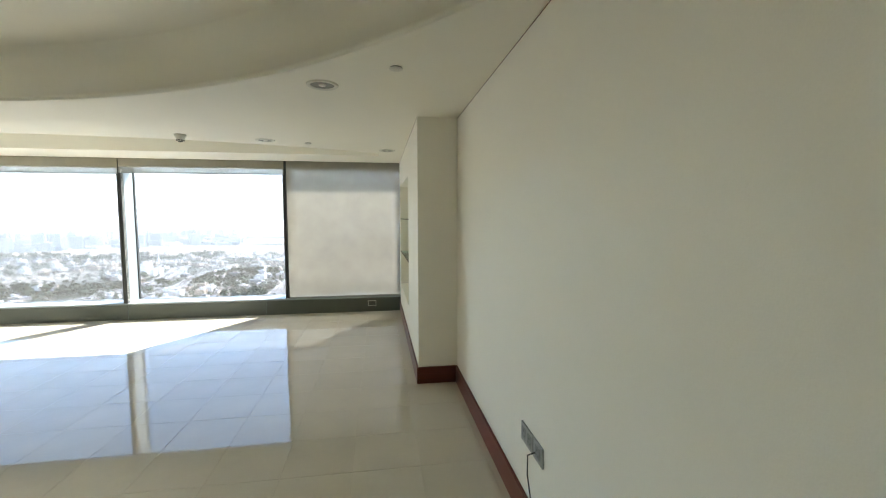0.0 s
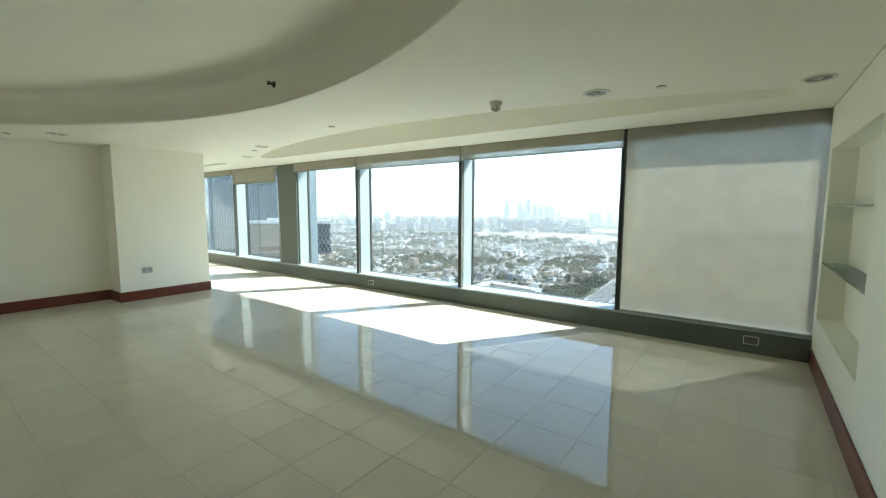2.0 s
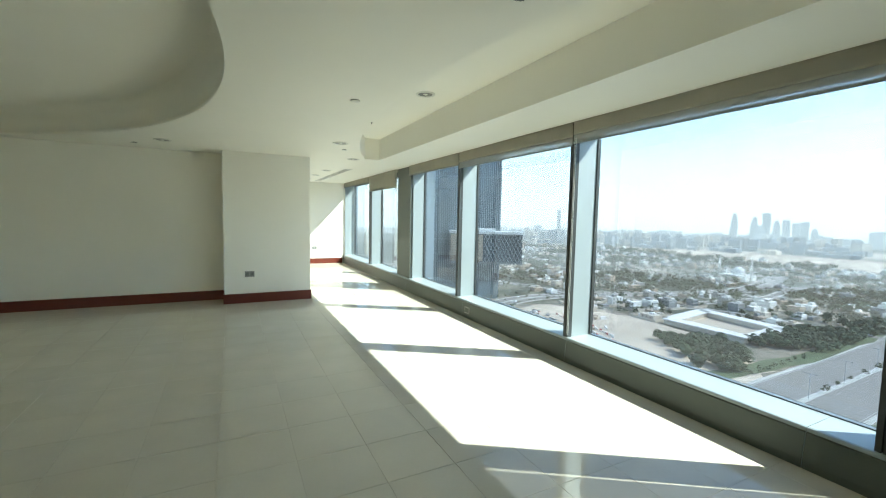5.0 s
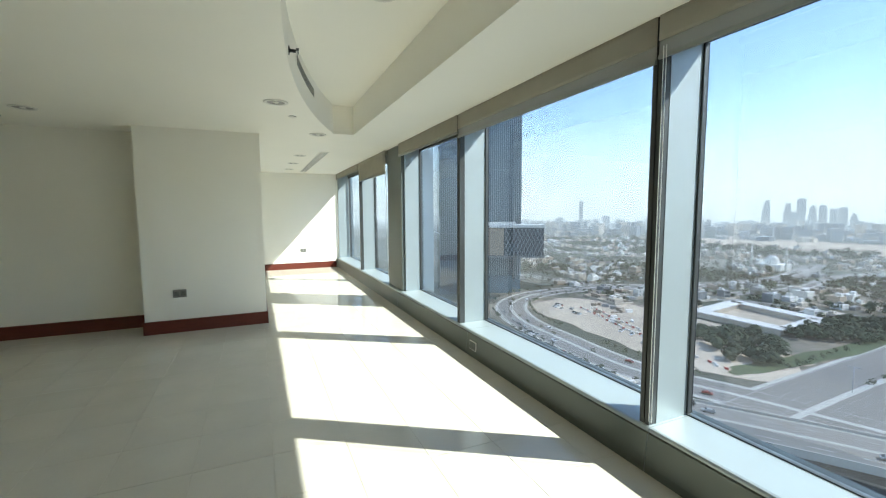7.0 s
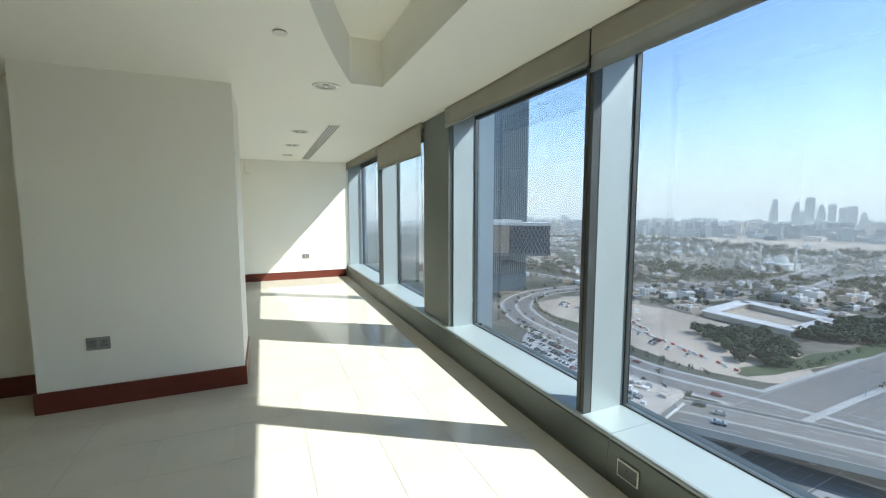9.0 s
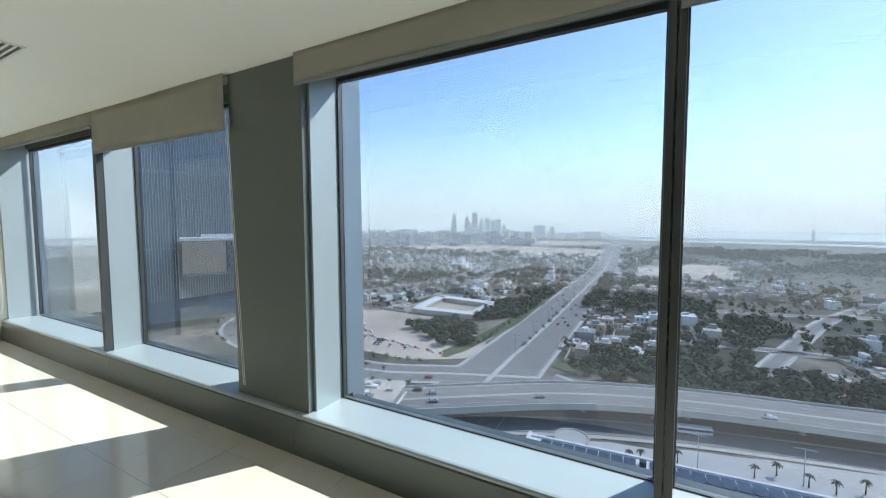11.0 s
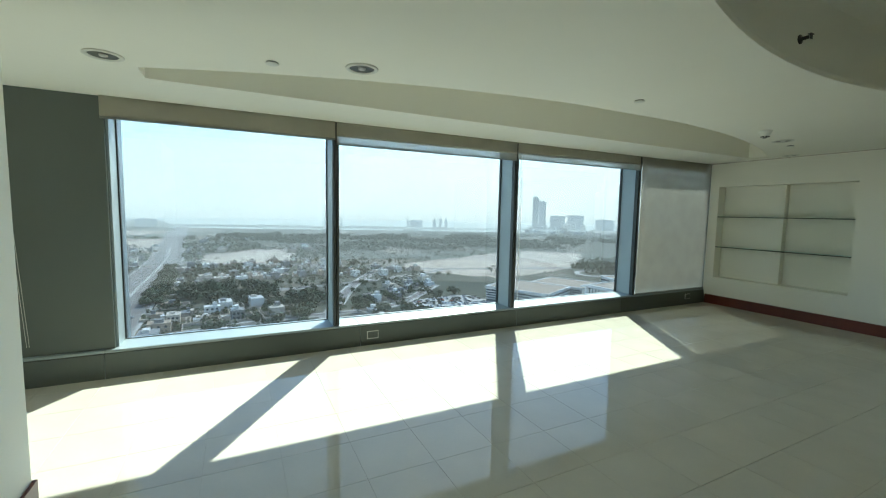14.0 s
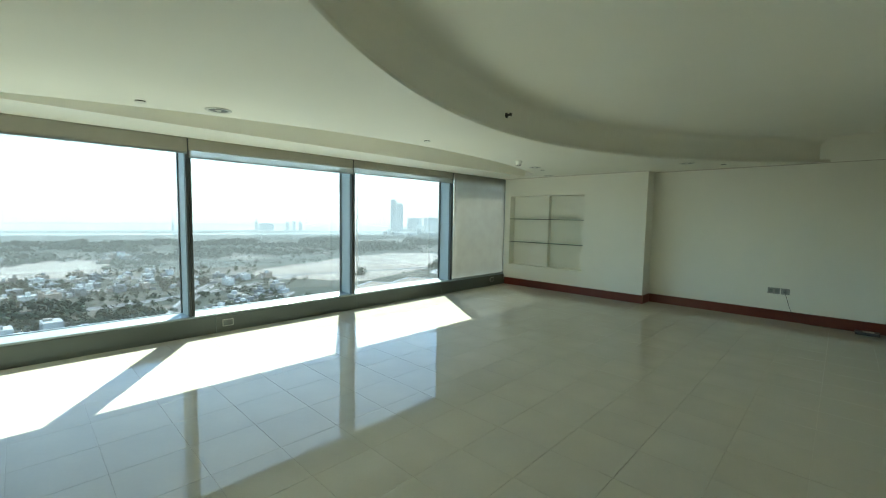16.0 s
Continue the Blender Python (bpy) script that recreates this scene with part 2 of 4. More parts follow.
def ceiling():
    bm = bmesh.new()
    T0, T1, TY = -8.5, -0.36, -0.83
    xs = [LEFT_X - 0.2 + i * (RIGHT_X + 0.4 - LEFT_X) / 96 for i in range(97)]
    xs = sorted(set([x for x in xs if min(abs(x - T0), abs(x - T1)) > 0.02] + [T0, T1]))
    def quad(*p, smooth=False):
        f = bm.faces.new([bm.verts.new(q) for q in p])
        f.smooth = smooth
    # cove profile of the round recess: (outward offset, height)
    prof = [(0.0, H), (0.0, H + 0.045), (0.07, H + 0.045), (0.07, HIGH - 0.14)] + [(0.07 - 0.14 * (1 - math.cos(a)), HIGH - 0.14 + 0.14 * math.sin(a)) for a in (0.4, 0.8, 1.2, 1.5708)]
    def ring(x, off, z):
        d = Vector((x + 4.3, arc_y(x) + 8.84)).normalized()
        return (x + d.x * off, arc_y(x) + d.y * off, z)
    for a, b in zip(xs, xs[1:]):
        inside = a >= T0 - 1e-6 and b <= T1 + 1e-6
        ya, yb = (lens_y(a), lens_y(b)) if inside else (TY, TY)
        quad((a, arc_y(a), H), (a, ya, H), (b, yb, H), (b, arc_y(b), H))
        quad((a, TY, H), (a, 0.0, H), (b, 0.0, H), (b, TY, H))
        if inside:
            quad((a, ya, H), (a, ya, TROUGH), (b, yb, TROUGH), (b, yb, H), smooth=True)
            quad((a, TY, H), (b, TY, H), (b, TY, TROUGH), (a, TY, TROUGH))
            quad((a, ya, TROUGH), (a, TY, TROUGH), (b, TY, TROUGH), (b, yb, TROUGH))
        for (o1, z1), (o2, z2) in zip(prof, prof[1:]):
            quad(ring(a, o1, z1), ring(b, o1, z1), ring(b, o2, z2), ring(a, o2, z2), smooth=True)
    for x in (T0, T1):
        quad((x, TY, H), (x, TY, TROUGH), (x, lens_y(x), TROUGH), (x, lens_y(x), H))
    a, b = END_X - 0.1, xs[0]
    quad((a, -3.8, H), (a, 0.0, H), (b, 0.0, H), (b, -3.8, H))
    # ceiling of the round recess, and an unseen slab added to block daylight above
    quad((LEFT_X - 0.3, -10.3, HIGH), (LEFT_X - 0.3, -3.2, HIGH), (0.7, -3.2, HIGH), (0.7, -10.3, HIGH))
    bmesh.ops.remove_doubles(bm, verts=bm.verts, dist=0.0005)
    add_box(bm, (END_X - 0.2, -10.4, 3.2), (0.7, 0.5, 3.5))
    return finish(bm, "ceiling", CEIL)


structure(ceiling(), "cream plaster ceiling with a round stepped recess and a lens-shaped trough", "ceiling")

# ---- window wall ----
structure(boxes("wall_window_head", PANEL, [((END_X, 0.0, H + 0.004), (0.7, GLASS_Y + 0.04, 3.2)), ((END_X, GLASS_Y - 0.03, HEAD), (0.7, GLASS_Y + 0.04, H + 0.004))]), "metal head above the windows", "wall")
structure(boxes("wall_window_base", PANEL, [((END_X - 0.2, GLASS_Y - 0.02, -3.5), (0.7, GLASS_Y + 0.15, SILL - 0.03))]), "outer spandrel below the windows", "wall")


def sill_run(x0, x1):
    """Metal sill with a rounded nose over a kick panel."""
    bm = bmesh.new()
    prof = [(GLASS_Y + 0.03, SILL), (-0.03, SILL), (-0.044, SILL - 0.004), (-0.05, SILL - 0.014), (-0.05, SILL - 0.026), (-0.046, SILL - 0.03), (-0.056, SILL - 0.036), (-0.076, 0.05), (-0.078, 0.0), (GLASS_Y + 0.03, 0.0)]
    ends = []
    for x in (x0, x1):
        ends.append([bm.verts.new((x, y, z)) for y, z in prof])
    n = len(prof)
    for i in range(n):
        f = bm.faces.new((ends[0][i], ends[0][(i + 1) % n], ends[1][(i + 1) % n], ends[1][i]))
        f.material_index = 1 if 4 <= i <= 8 else 0
    bm.faces.new(ends[0])
    bm.faces.new(ends[1][::-1])
    bmesh.ops.recalc_face_normals(bm, faces=bm.faces)
    return finish(bm, "window_sill", [FRAME, PANEL])


joints = (0.62, -2.25, -4.36, -6.62, -9.02, -11.6, END_X)
for a, b in zip(joints, joints[1:]):
    structure(sill_run(b + 0.002, a - 0.002), "grey-blue metal window sill over a darker kick panel", "window sill")

for i, x in enumerate(MULLIONS):
    bm = bmesh.new()
    add_box(bm, (x - 0.035, 0.03, SILL), (x + 0.035, GLASS_Y + 0.03, H))
    add_box(bm, (x - 0.032, -0.03, SILL), (x - 0.004, 0.03, H), 1)
    add_box(bm, (x + 0.004, -0.03, SILL), (x + 0.032, 0.03, H), 1)
    structure(finish(bm, "mullion_%d" % (i + 1), [FRAME, DARK]), "deep grey-blue metal window mullion with dark blind guides", "mullion")
bm = bmesh.new()
add_box(bm, (COL[0], -0.005, SILL), (COL[1], GLASS_Y + 0.1, H - 0.002))
add_box(bm, (COL[1] + 0.001, 0.045, SILL), (COL[1] + 0.02, GLASS_Y + 0.1, H - 0.004), 1)
add_box(bm, (COL[0] - 0.02, 0.045, SILL), (COL[0] - 0.001, GLASS_Y + 0.1, H - 0.004), 1)
add_box(bm, (COL[1] - 0.05, GLASS_Y + 0.1, SILL - 0.2), (COL[1] + 0.02, GLASS_Y + 0.23, H + 0.3), 1)
structure(finish(bm, "window_column", [PANEL, FRAME]), "broad dark grey-green metal clad column between windows", "column")
structure(boxes("end_jambs", FRAME, [((END_X, 0.0, SILL), (END_X + 0.05, GLASS_Y + 0.1, H - 0.002)), ((0.62, 0.0, 0), (0.7, GLASS_Y + 0.1, H - 0.002))]), "grey-blue metal jambs at the ends of the windows", "window jamb")

edges = ((0.64, MULLIONS[0]), (MULLIONS[0], MULLIONS[1]), (MULLIONS[1], MULLIONS[2]), (MULLIONS[2], COL[1] - 0.015), (COL[0], MULLIONS[3]), (MULLIONS[3], END_X + 0.05))
for i, (b, a) in enumerate(edges):
    root = structure(new("window_%d" % (i + 1)), "tall fixed window pane overlooking the city", "window")
    bm = bmesh.new()
    x0, x1, y0, y1 = a + 0.035, b - 0.035, GLASS_Y, GLASS_Y + 0.03
    for lo, hi in (((x0, y0 - 0.01, SILL + 0.001), (x1, y1, SILL + 0.007)), ((x0, y0 - 0.01, HEAD - 0.03), (x1, y1, HEAD - 0.001)), ((x0, y0 - 0.01, SILL + 0.012), (x0 + 0.012, y1, HEAD - 0.03)), ((x1 - 0.012, y0 - 0.01, SILL + 0.012), (x1, y1, HEAD - 0.03))):
        add_box(bm, lo, hi)
    finish(bm, "frame", DARK, root)
    bm = bmesh.new()
    bm.faces.new([bm.verts.new((x, y0 + 0.02, z)) for x, z in ((x0 + 0.01, SILL + 0.01), (x1 - 0.01, SILL + 0.01), (x1 - 0.01, HEAD - 0.02), (x0 + 0.01, HEAD - 0.02))])
    pane = finish(bm, "pane", GLASS, root)
    pane.visible_shadow = False

# ---- roller blinds ----
def roller_blind(x0, x1, bottom, lowered=False, band=False):
    root = tagged(new("roller_blind"), "beige roller blind " + ("lowered to the sill" if lowered else "rolled up at the window head"), "roller blind", "window blinds")
    root.location = (x0, 0.0, H)
    d = bottom - H
    dc = d + (0.075 if band else 0.0)
    w = x1 - x0
    bm = bmesh.new()
    n = 12
    for i in range(n):
        for j in range(6):
            xs = (w * i / n, w * (i + 1) / n)
            zs = (dc * j / 6, dc * (j + 1) / 6)
            p = [(x, -0.036 + 0.003 * math.sin(x * 3.1 + z * 1.7), z) for x, z in ((xs[0], zs[0]), (xs[1], zs[0]), (xs[1], zs[1]), (xs[0], zs[1]))]
            f = bm.faces.new([bm.verts.new(q) for q in p])
            f.smooth = True
    bmesh.ops.remove_doubles(bm, verts=bm.verts, dist=0.0005)
    cloth = finish(bm, "cloth", SCREEN if lowered else BLIND, root)
    sol = cloth.modifiers.new("thickness", "SOLIDIFY")
    sol.thickness = 0.0012 if lowered else 0.004
    bm = bmesh.new()
    add_box(bm, (0, -0.044, d - 0.022), (w, -0.028, d))
    finish(bm, "hem_bar", HEM, root, bevel=0.003)
    if band:
        boxes("screen_band", BAND, [((0.0, -0.035, d + 0.0005), (w, -0.0335, dc + 0.01))], root)
    roll = lathe("roller", BLIND, [(0.0, 0), (0.028, 0), (0.028, w), (0.0, w)], root, 16)
    roll.matrix_local = pose(0, 0.0, -0.036, 0, 90, 0)
    return root


roller_blind(MULLIONS[0] + 0.034, -0.001, 0.285, lowered=True)
roller_blind(MULLIONS[1] + 0.008, MULLIONS[0] - 0.008, 2.365, band=True)
roller_blind(MULLIONS[2] + 0.008, MULLIONS[1] - 0.008, 2.345, band=True)
roller_blind(COL[1] - 0.02, MULLIONS[2] - 0.008, 2.395)
roller_blind(MULLIONS[3] + 0.008, COL[0] - 0.01, 2.20)
roller_blind(END_X + 0.03, MULLIONS[3] - 0.008, 2.445)

for label, x, z0, z1, sway in (("paired blind cords hanging beside the column", COL[0] + 0.03, 2.32, 0.36, 0.10), ("thin bead chain hanging at a mullion", MULLIONS[1] + 0.05, 2.4, 0.3, 0.0), ("thin bead chain hanging at the end window", END_X + 0.06, 2.4, 0.42, 0.02)):
    root = tagged(new("blind_cord"), label, "blind cord", "blind cords")
    root.location = (x, 0, 0)
    for k in (0.0, 0.018):
        wire("cord", WHITE, [(k + sway * (1 - (z - z1) / (z0 - z1)), -0.055, z) for z in [z0 + (z1 - z0) * i / 12 for i in range(13)]], 0.0018, root)

# ---- baseboards ----
BH, BT = 0.165, 0.018
def skirting(x0, y0, x1, y1):
    bm = bmesh.new()
    add_box(bm, (x0, y0, 0), (x1, y1, BH))
    top = [e for e in bm.edges if all(abs(v.co.z - BH) < 1e-6 for v in e.verts)]
    bmesh.ops.bevel(bm, geom=top, offset=0.005, segments=2, affect="EDGES")
    structure(finish(bm, "baseboard", BASE), "dark red mahogany baseboard", "baseboard")


skirting(-BT, -3.355 - BT, -0.0005, -0.085)
skirting(0, -3.355 - BT, RIGHT_X - BT, -3.3555)
skirting(RIGHT_X - BT, -10.2, RIGHT_X - 0.0005, -3.356)
skirting(PIL_X + 0.0005, -3.41 - BT, PIL_X + BT, -2.01 + BT)
skirting(-9.8, -2.0095, PIL_X, -2.01 + BT)
skirting(LEFT_X + 0.0005, BACK_Y, LEFT_X + BT, -3.41 - BT)
skirting(LEFT_X, -3.41 - BT, PIL_X, -3.4105)
skirting(LEFT_X + BT, BACK_Y + 0.0005, -2.3, BACK_Y + BT)
skirting(END_X + 0.0005, -3.7, END_X + BT, -0.085)
skirting(END_X + BT, -3.6995, -9.8, -3.7 + BT)

# dark strips stand in for the shaded gap where the east walls meet the ceiling
for lo, hi in (((RIGHT_X - 0.002, -7.6, H - 0.0045), (RIGHT_X - 0.0004, -3.357, H - 0.0005)), ((-0.002, -3.354, H - 0.0045), (-0.0004, -0.02, H - 0.0005))):
    structure(boxes("trim_shadow_gap", BASE, [(lo, hi)]), "thin dark strip in place of a shaded gap under the ceiling edge", "trim")

# ---- glass shelves in the niche ----
for z in (1.06, 1.61):
    root = tagged(new("glass_shelf"), "clear glass shelf with a dark green edge in the wall niche", "shelf", "niche shelves")
    root.location = (0, 0, z)
    boxes("board", SHELF, [((0.012, niche_y[0] + 0.002, -0.005), (0.298, niche_y[1], 0.005)), ((0.012, niche_y[1], -0.005), (0.188, niche_y[2] - 0.002, 0.005))], root)
    boxes("edge", SHELF_EDGE, [((0.004, niche_y[0] + 0.002, -0.006), (0.012, niche_y[2] - 0.002, 0.006))], root)

# ---- sockets ----
def socket_plate(m, w=0.15, h=0.10, holes=2, face=None, rim=STEEL, label="brushed steel double socket plate on the wall"):
    """Plate in the local x-z plane, facing -y."""
    root = tagged(new("wall_socket"), label, "socket", "wall sockets")
    bm = bmesh.new()
    add_box(bm, (-w / 2, -0.009, -h / 2), (w / 2, 0, h / 2))
    finish(bm, "plate", rim, root, bevel=0.003)
    for k in range(holes):
        cx = (k - (holes - 1) / 2) * w / max(holes, 1)
        bm = bmesh.new()
        rx, rz = (w / 2 - 0.008, h / 2 - 0.008) if face else (0.027, 0.03)
        add_box(bm, (cx - rx, -0.0115, -rz), (cx + rx, -0.0092, rz))
        finish(bm, "outlet", face or HEM, root, bevel=0.001)
        boxes("slot", BLACK, [((cx - 0.003, -0.0125, 0.008), (cx + 0.003, -0.0118, 0.02)), ((cx - 0.016, -0.0125, -0.014), (cx - 0.008, -0.0118, -0.01)), ((cx + 0.008, -0.0125, -0.014), (cx + 0.016, -0.0118, -0.01))], root)
    root.matrix_basis = m
    return root


socket_plate(pose(PIL_X + 0.001, -3.02, 0.5, 0, 0, 90))
socket_plate(pose(END_X + 0.001, -0.965, 0.5, 0, 0, 90))
socket_plate(pose(RIGHT_X - 0.001, -5.325, 0.487, 0, 0, -90), w=0.165)
socket_plate(pose(RIGHT_X - 0.001, -5.475, 0.487, 0, 0, -90), w=0.115, holes=1, label="brushed steel single socket plate with a cable plugged in")
socket_plate(pose(-6.47, -0.0665, 0.122, 0, 0, 0), w=0.14, h=0.095, holes=1, face=PANEL, rim=WHITE, label="steel socket plate set in the window kick panel")
socket_plate(pose(-0.5, -0.0645, 0.142, 0, 0, 0), w=0.14, h=0.095, holes=1, face=PANEL, rim=WHITE, label="steel socket plate set in the window kick panel")
cable = [(RIGHT_X - 0.02, -5.47, 0.487), (RIGHT_X - 0.06, -5.475, 0.48), (RIGHT_X - 0.07, -5.50, 0.40), (RIGHT_X - 0.06, -5.54, 0.25), (RIGHT_X - 0.05, -5.60, 0.10), (RIGHT_X - 0.06, -5.70, 0.012), (RIGHT_X - 0.10, -5.95, 0.006), (RIGHT_X - 0.06, -6.2, 0.006), (RIGHT_X - 0.12, -6.42, 0.012)]
tagged(wire("power_cable", BLACK, cable, 0.0035), "thin dark power cable hanging from the socket to the floor", "cable")
root = tagged(new("network_router"), "small black plastic box with a white label on the floor", "router")
root.location = (RIGHT_X - 0.18, -6.45, 0)
bm = bmesh.new()
add_box(bm, (-0.09, -0.13, 0.002), (0.09, 0.13, 0.045))
finish(bm, "case", BLACK, root, bevel=0.006)
boxes("label_sticker", WHITE, [((-0.05, -0.07, 0.0455), (0.05, 0.05, 0.0465))], root)

# ---- ceiling fittings ----
def downlight():
    root = tagged(new("downlight"), "round recessed ceiling downlight, switched off, with a white rim", "ceiling lamp", "recessed downlights")
    lathe("rim", WHITE, [(0.082, -0.0005), (0.112, -0.0005), (0.112, -0.006), (0.104, -0.011), (0.086, -0.009), (0.082, -0.0005)], root)
    lathe("reflector", SHADED_REFLECTOR, [(0.084, -0.003), (0.07, -0.001), (0.05, -0.0008), (0.0, -0.0006)], root)
    lathe("bulb", WHITE, [(0.0, -0.012), (0.018, -0.011), (0.026, -0.006), (0.026, -0.001)], root)
    return root


first = downlight()
first.location = (-0.755, -4.185, H)
for x, y, z in ((-1.72, -1.92, H), (-0.24, -1.35, H), (-7.1, -1.87, H), (-8.65, -1.28, H), (-8.28, -4.15, H), (-10.9, -1.31, H), (-12.2, -1.33, H), (-13.5, -1.33, H), (-5.5, -1.27, TROUGH), (-2.4, -1.27, TROUGH)):
    copy_thing(first, pose(x, y, z))


def concealed_sprinkler():
    root = tagged(new("sprinkler_cap"), "small white concealed sprinkler cap in the ceiling", "sprinkler", "sprinkler caps")
    lathe("cap", WHITE, [(0.0, -0.012), (0.04, -0.012), (0.044, -0.009), (0.044, -0.007), (0.0, -0.0065)], root)
    lathe("collar", DARK, [(0.038, -0.0068), (0.038, -0.0004), (0.0, -0.0004)], root)
    return root


cap = concealed_sprinkler()
cap.location = (-7.66, -1.68, H)
for x, y in ((-4.81, -2.27), (-1.24, -1.79), (-0.25, -4.6), (-8.8, -4.57)):
    copy_thing(cap, pose(x, y, H))

root = tagged(new("smoke_detector"), "white plastic smoke detector on the ceiling", "smoke detector")
root.location = (-2.58, -2.14, H)
lathe("base", WHITE, [(0.0, 0.0), (0.06, 0.0), (0.062, -0.003), (0.062, -0.014), (0.057, -0.028), (0.05, -0.031), (0.0, -0.031)], root)
lathe("chamber", WHITE, [(0.05, -0.031), (0.037, -0.066), (0.031, -0.076), (0.0, -0.076)], root)
bm = bmesh.new()
for k in range(8):
    a = 2 * math.pi * k / 8
    before = set(bm.verts)
    add_box(bm, (-0.009, 0.031, -0.073), (0.009, 0.0405, -0.062))
    bmesh.ops.rotate(bm, verts=[v for v in bm.verts if v not in before], cent=(0, 0, 0), matrix=Matrix.Rotation(a, 3, "Z"))
finish(bm, "vents", BLACK, root)
lathe("cap", DARK, [(0.026, -0.076), (0.022, -0.082), (0.0, -0.082)], root)

root = tagged(new("side_sprinkler"), "small dark metal sprinkler head on the recess rim", "sprinkler")
root.location = (-4.48, arc_y(-4.48) + 0.068, 2.80)
body = lathe("body", DARK, [(0.03, 0.0), (0.03, 0.006), (0.012, 0.01), (0.011, 0.05), (0.0, 0.05)], root)
body.matrix_local = pose(0, 0, 0, 90, 0, 0)
boxes("deflector", DARK, [((-0.02, -0.07, 0.012), (0.02, -0.05, 0.016)), ((-0.014, -0.066, -0.018), (0.014, -0.062, 0.012))], root)

copy_thing(root, pose(-5.95, lens_y(-5.95) + 0.002, 2.66, 0, 0, 180))

root = tagged(new("slot_diffuser"), "long white linear air diffuser with black slots in the ceiling", "air diffuser")
root.location = (-14.05, -1.03, H)
L = 3.75
bars = [((0, 0.034 * k, -0.009), (L, 0.034 * k + 0.014, -0.0005)) for k in range(5)]
boxes("frame", WHITE, bars + [((-0.014, 0, -0.009), (-0.001, 0.15, -0.0005)), ((L + 0.001, 0, -0.009), (L + 0.014, 0.15, -0.0005))], root)
boxes("slots", BLACK, [((0, 0.0145 + 0.034 * k, -0.002), (L, 0.0335 + 0.034 * k, -0.0008)) for k in range(4)], root)

root = tagged(new("trough_grille"), "grey slotted air grille on the side of the ceiling trough", "air grille")
bm = bmesh.new()
for k in range(3):
    z = H + 0.19 + 0.03 * k
    pts = [-7.5 + 0.95 * i / 10 for i in range(11)]
    for a, b in zip(pts, pts[1:]):
        f = bm.faces.new([bm.verts.new(p) for p in ((a, lens_y(a) + 0.006, z), (b, lens_y(b) + 0.006, z), (b, lens_y(b) + 0.006, z + 0.02), (a, lens_y(a) + 0.006, z + 0.02))])
ob = finish(bm, "louvres", HEM, root)
ob.modifiers.new("thickness", "SOLIDIFY").thickness = 0.004

root = tagged(new("wall_bracket"), "small white angled bracket high on the end wall", "wall bracket")
root.location = (END_X, -2.08, 2.36)
boxes("arm", WHITE, [((0.001, -0.06, -0.09), (0.10, 0.06, -0.075)), ((0.001, -0.05, -0.075), (0.012, -0.03, 0.13))], root)

# ---- the city below ----
G = -80.0
EYE = (-4.5, -3.0)
SAND = pmat("sand", (0.52, 0.435, 0.335), 0.95, vary=0.3, scale=0.018, fine=0.12, bump=0.0)
ASPHALT = pmat("asphalt", (0.225, 0.21, 0.19), 0.9, vary=0.18, scale=0.03, fine=0.8, bump=0.0)
CONCRETE = pmat("concrete", (0.46, 0.435, 0.39), 0.85, vary=0.14, scale=0.05, fine=1.2, bump=0.0)
PAVING = pmat("pale_paving", (0.5, 0.48, 0.44), 0.85, vary=0.16, scale=0.05, fine=0.8, bump=0.0)
PAINT = pmat("road_paint", (0.5, 0.5, 0.48), 0.8, vary=0.15, scale=0.4, fine=4)
LAWN = pmat("lawn", (0.09, 0.115, 0.05), 0.95, vary=0.3, scale=0.06, fine=1.0)
LEAF = pmat("foliage", (0.065, 0.085, 0.042), 0.9, vary=0.45, scale=0.05, fine=0.7, bump=0.0)
LEAF2 = pmat("dusty_foliage", (0.095, 0.10, 0.06), 0.9, vary=0.4, scale=0.05, fine=0.7, bump=0.0)
BARK = pmat("bark", (0.14, 0.10, 0.07), 0.9, vary=0.2)
RENDER_W = pmat("white_render", (0.74, 0.72, 0.67), 0.85, vary=0.12, scale=0.1, fine=1.5, bump=0.0)
RENDER_C = pmat("cream_render", (0.58, 0.51, 0.42), 0.85, vary=0.15, scale=0.1, fine=1.5, bump=0.0)
RENDER_T = pmat("tan_render", (0.42, 0.335, 0.25), 0.85, vary=0.15, scale=0.1, fine=1.5, bump=0.0)
RENDER_G = pmat("grey_roofing", (0.27, 0.27, 0.265), 0.85, vary=0.2, scale=0.1, fine=1.5, bump=0.0)
RED = pmat("red_cladding", (0.42, 0.035, 0.03), 0.5, vary=0.1)
DGLASS = pmat("dark_glazing", (0.035, 0.05, 0.065), 0.12, vary=0.25, scale=0.06, fine=0.5, bump=0.0)
TOWER = pmat("blue_glazing", (0.15, 0.20, 0.235), 0.18, metal=0.2, vary=0.2, scale=0.03, fine=0.2, bump=0.0)
FIN = pmat("pale_fins", (0.40, 0.44, 0.46), 0.5, metal=0.3, vary=0.1, scale=0.05, fine=0.5, bump=0.0)
FAR = pmat("far_facade", (0.20, 0.23, 0.26), 0.6, vary=0.2, scale=0.01, fine=0.06, bump=0.0)
SOLAR = pmat("solar_cells", (0.045, 0.055, 0.08), 0.2, vary=0.15, scale=0.3, fine=3)
WATER = pmat("water", (0.10, 0.15, 0.17), 0.12, vary=0.1, scale=0.004, fine=0.05, bump=0.0)


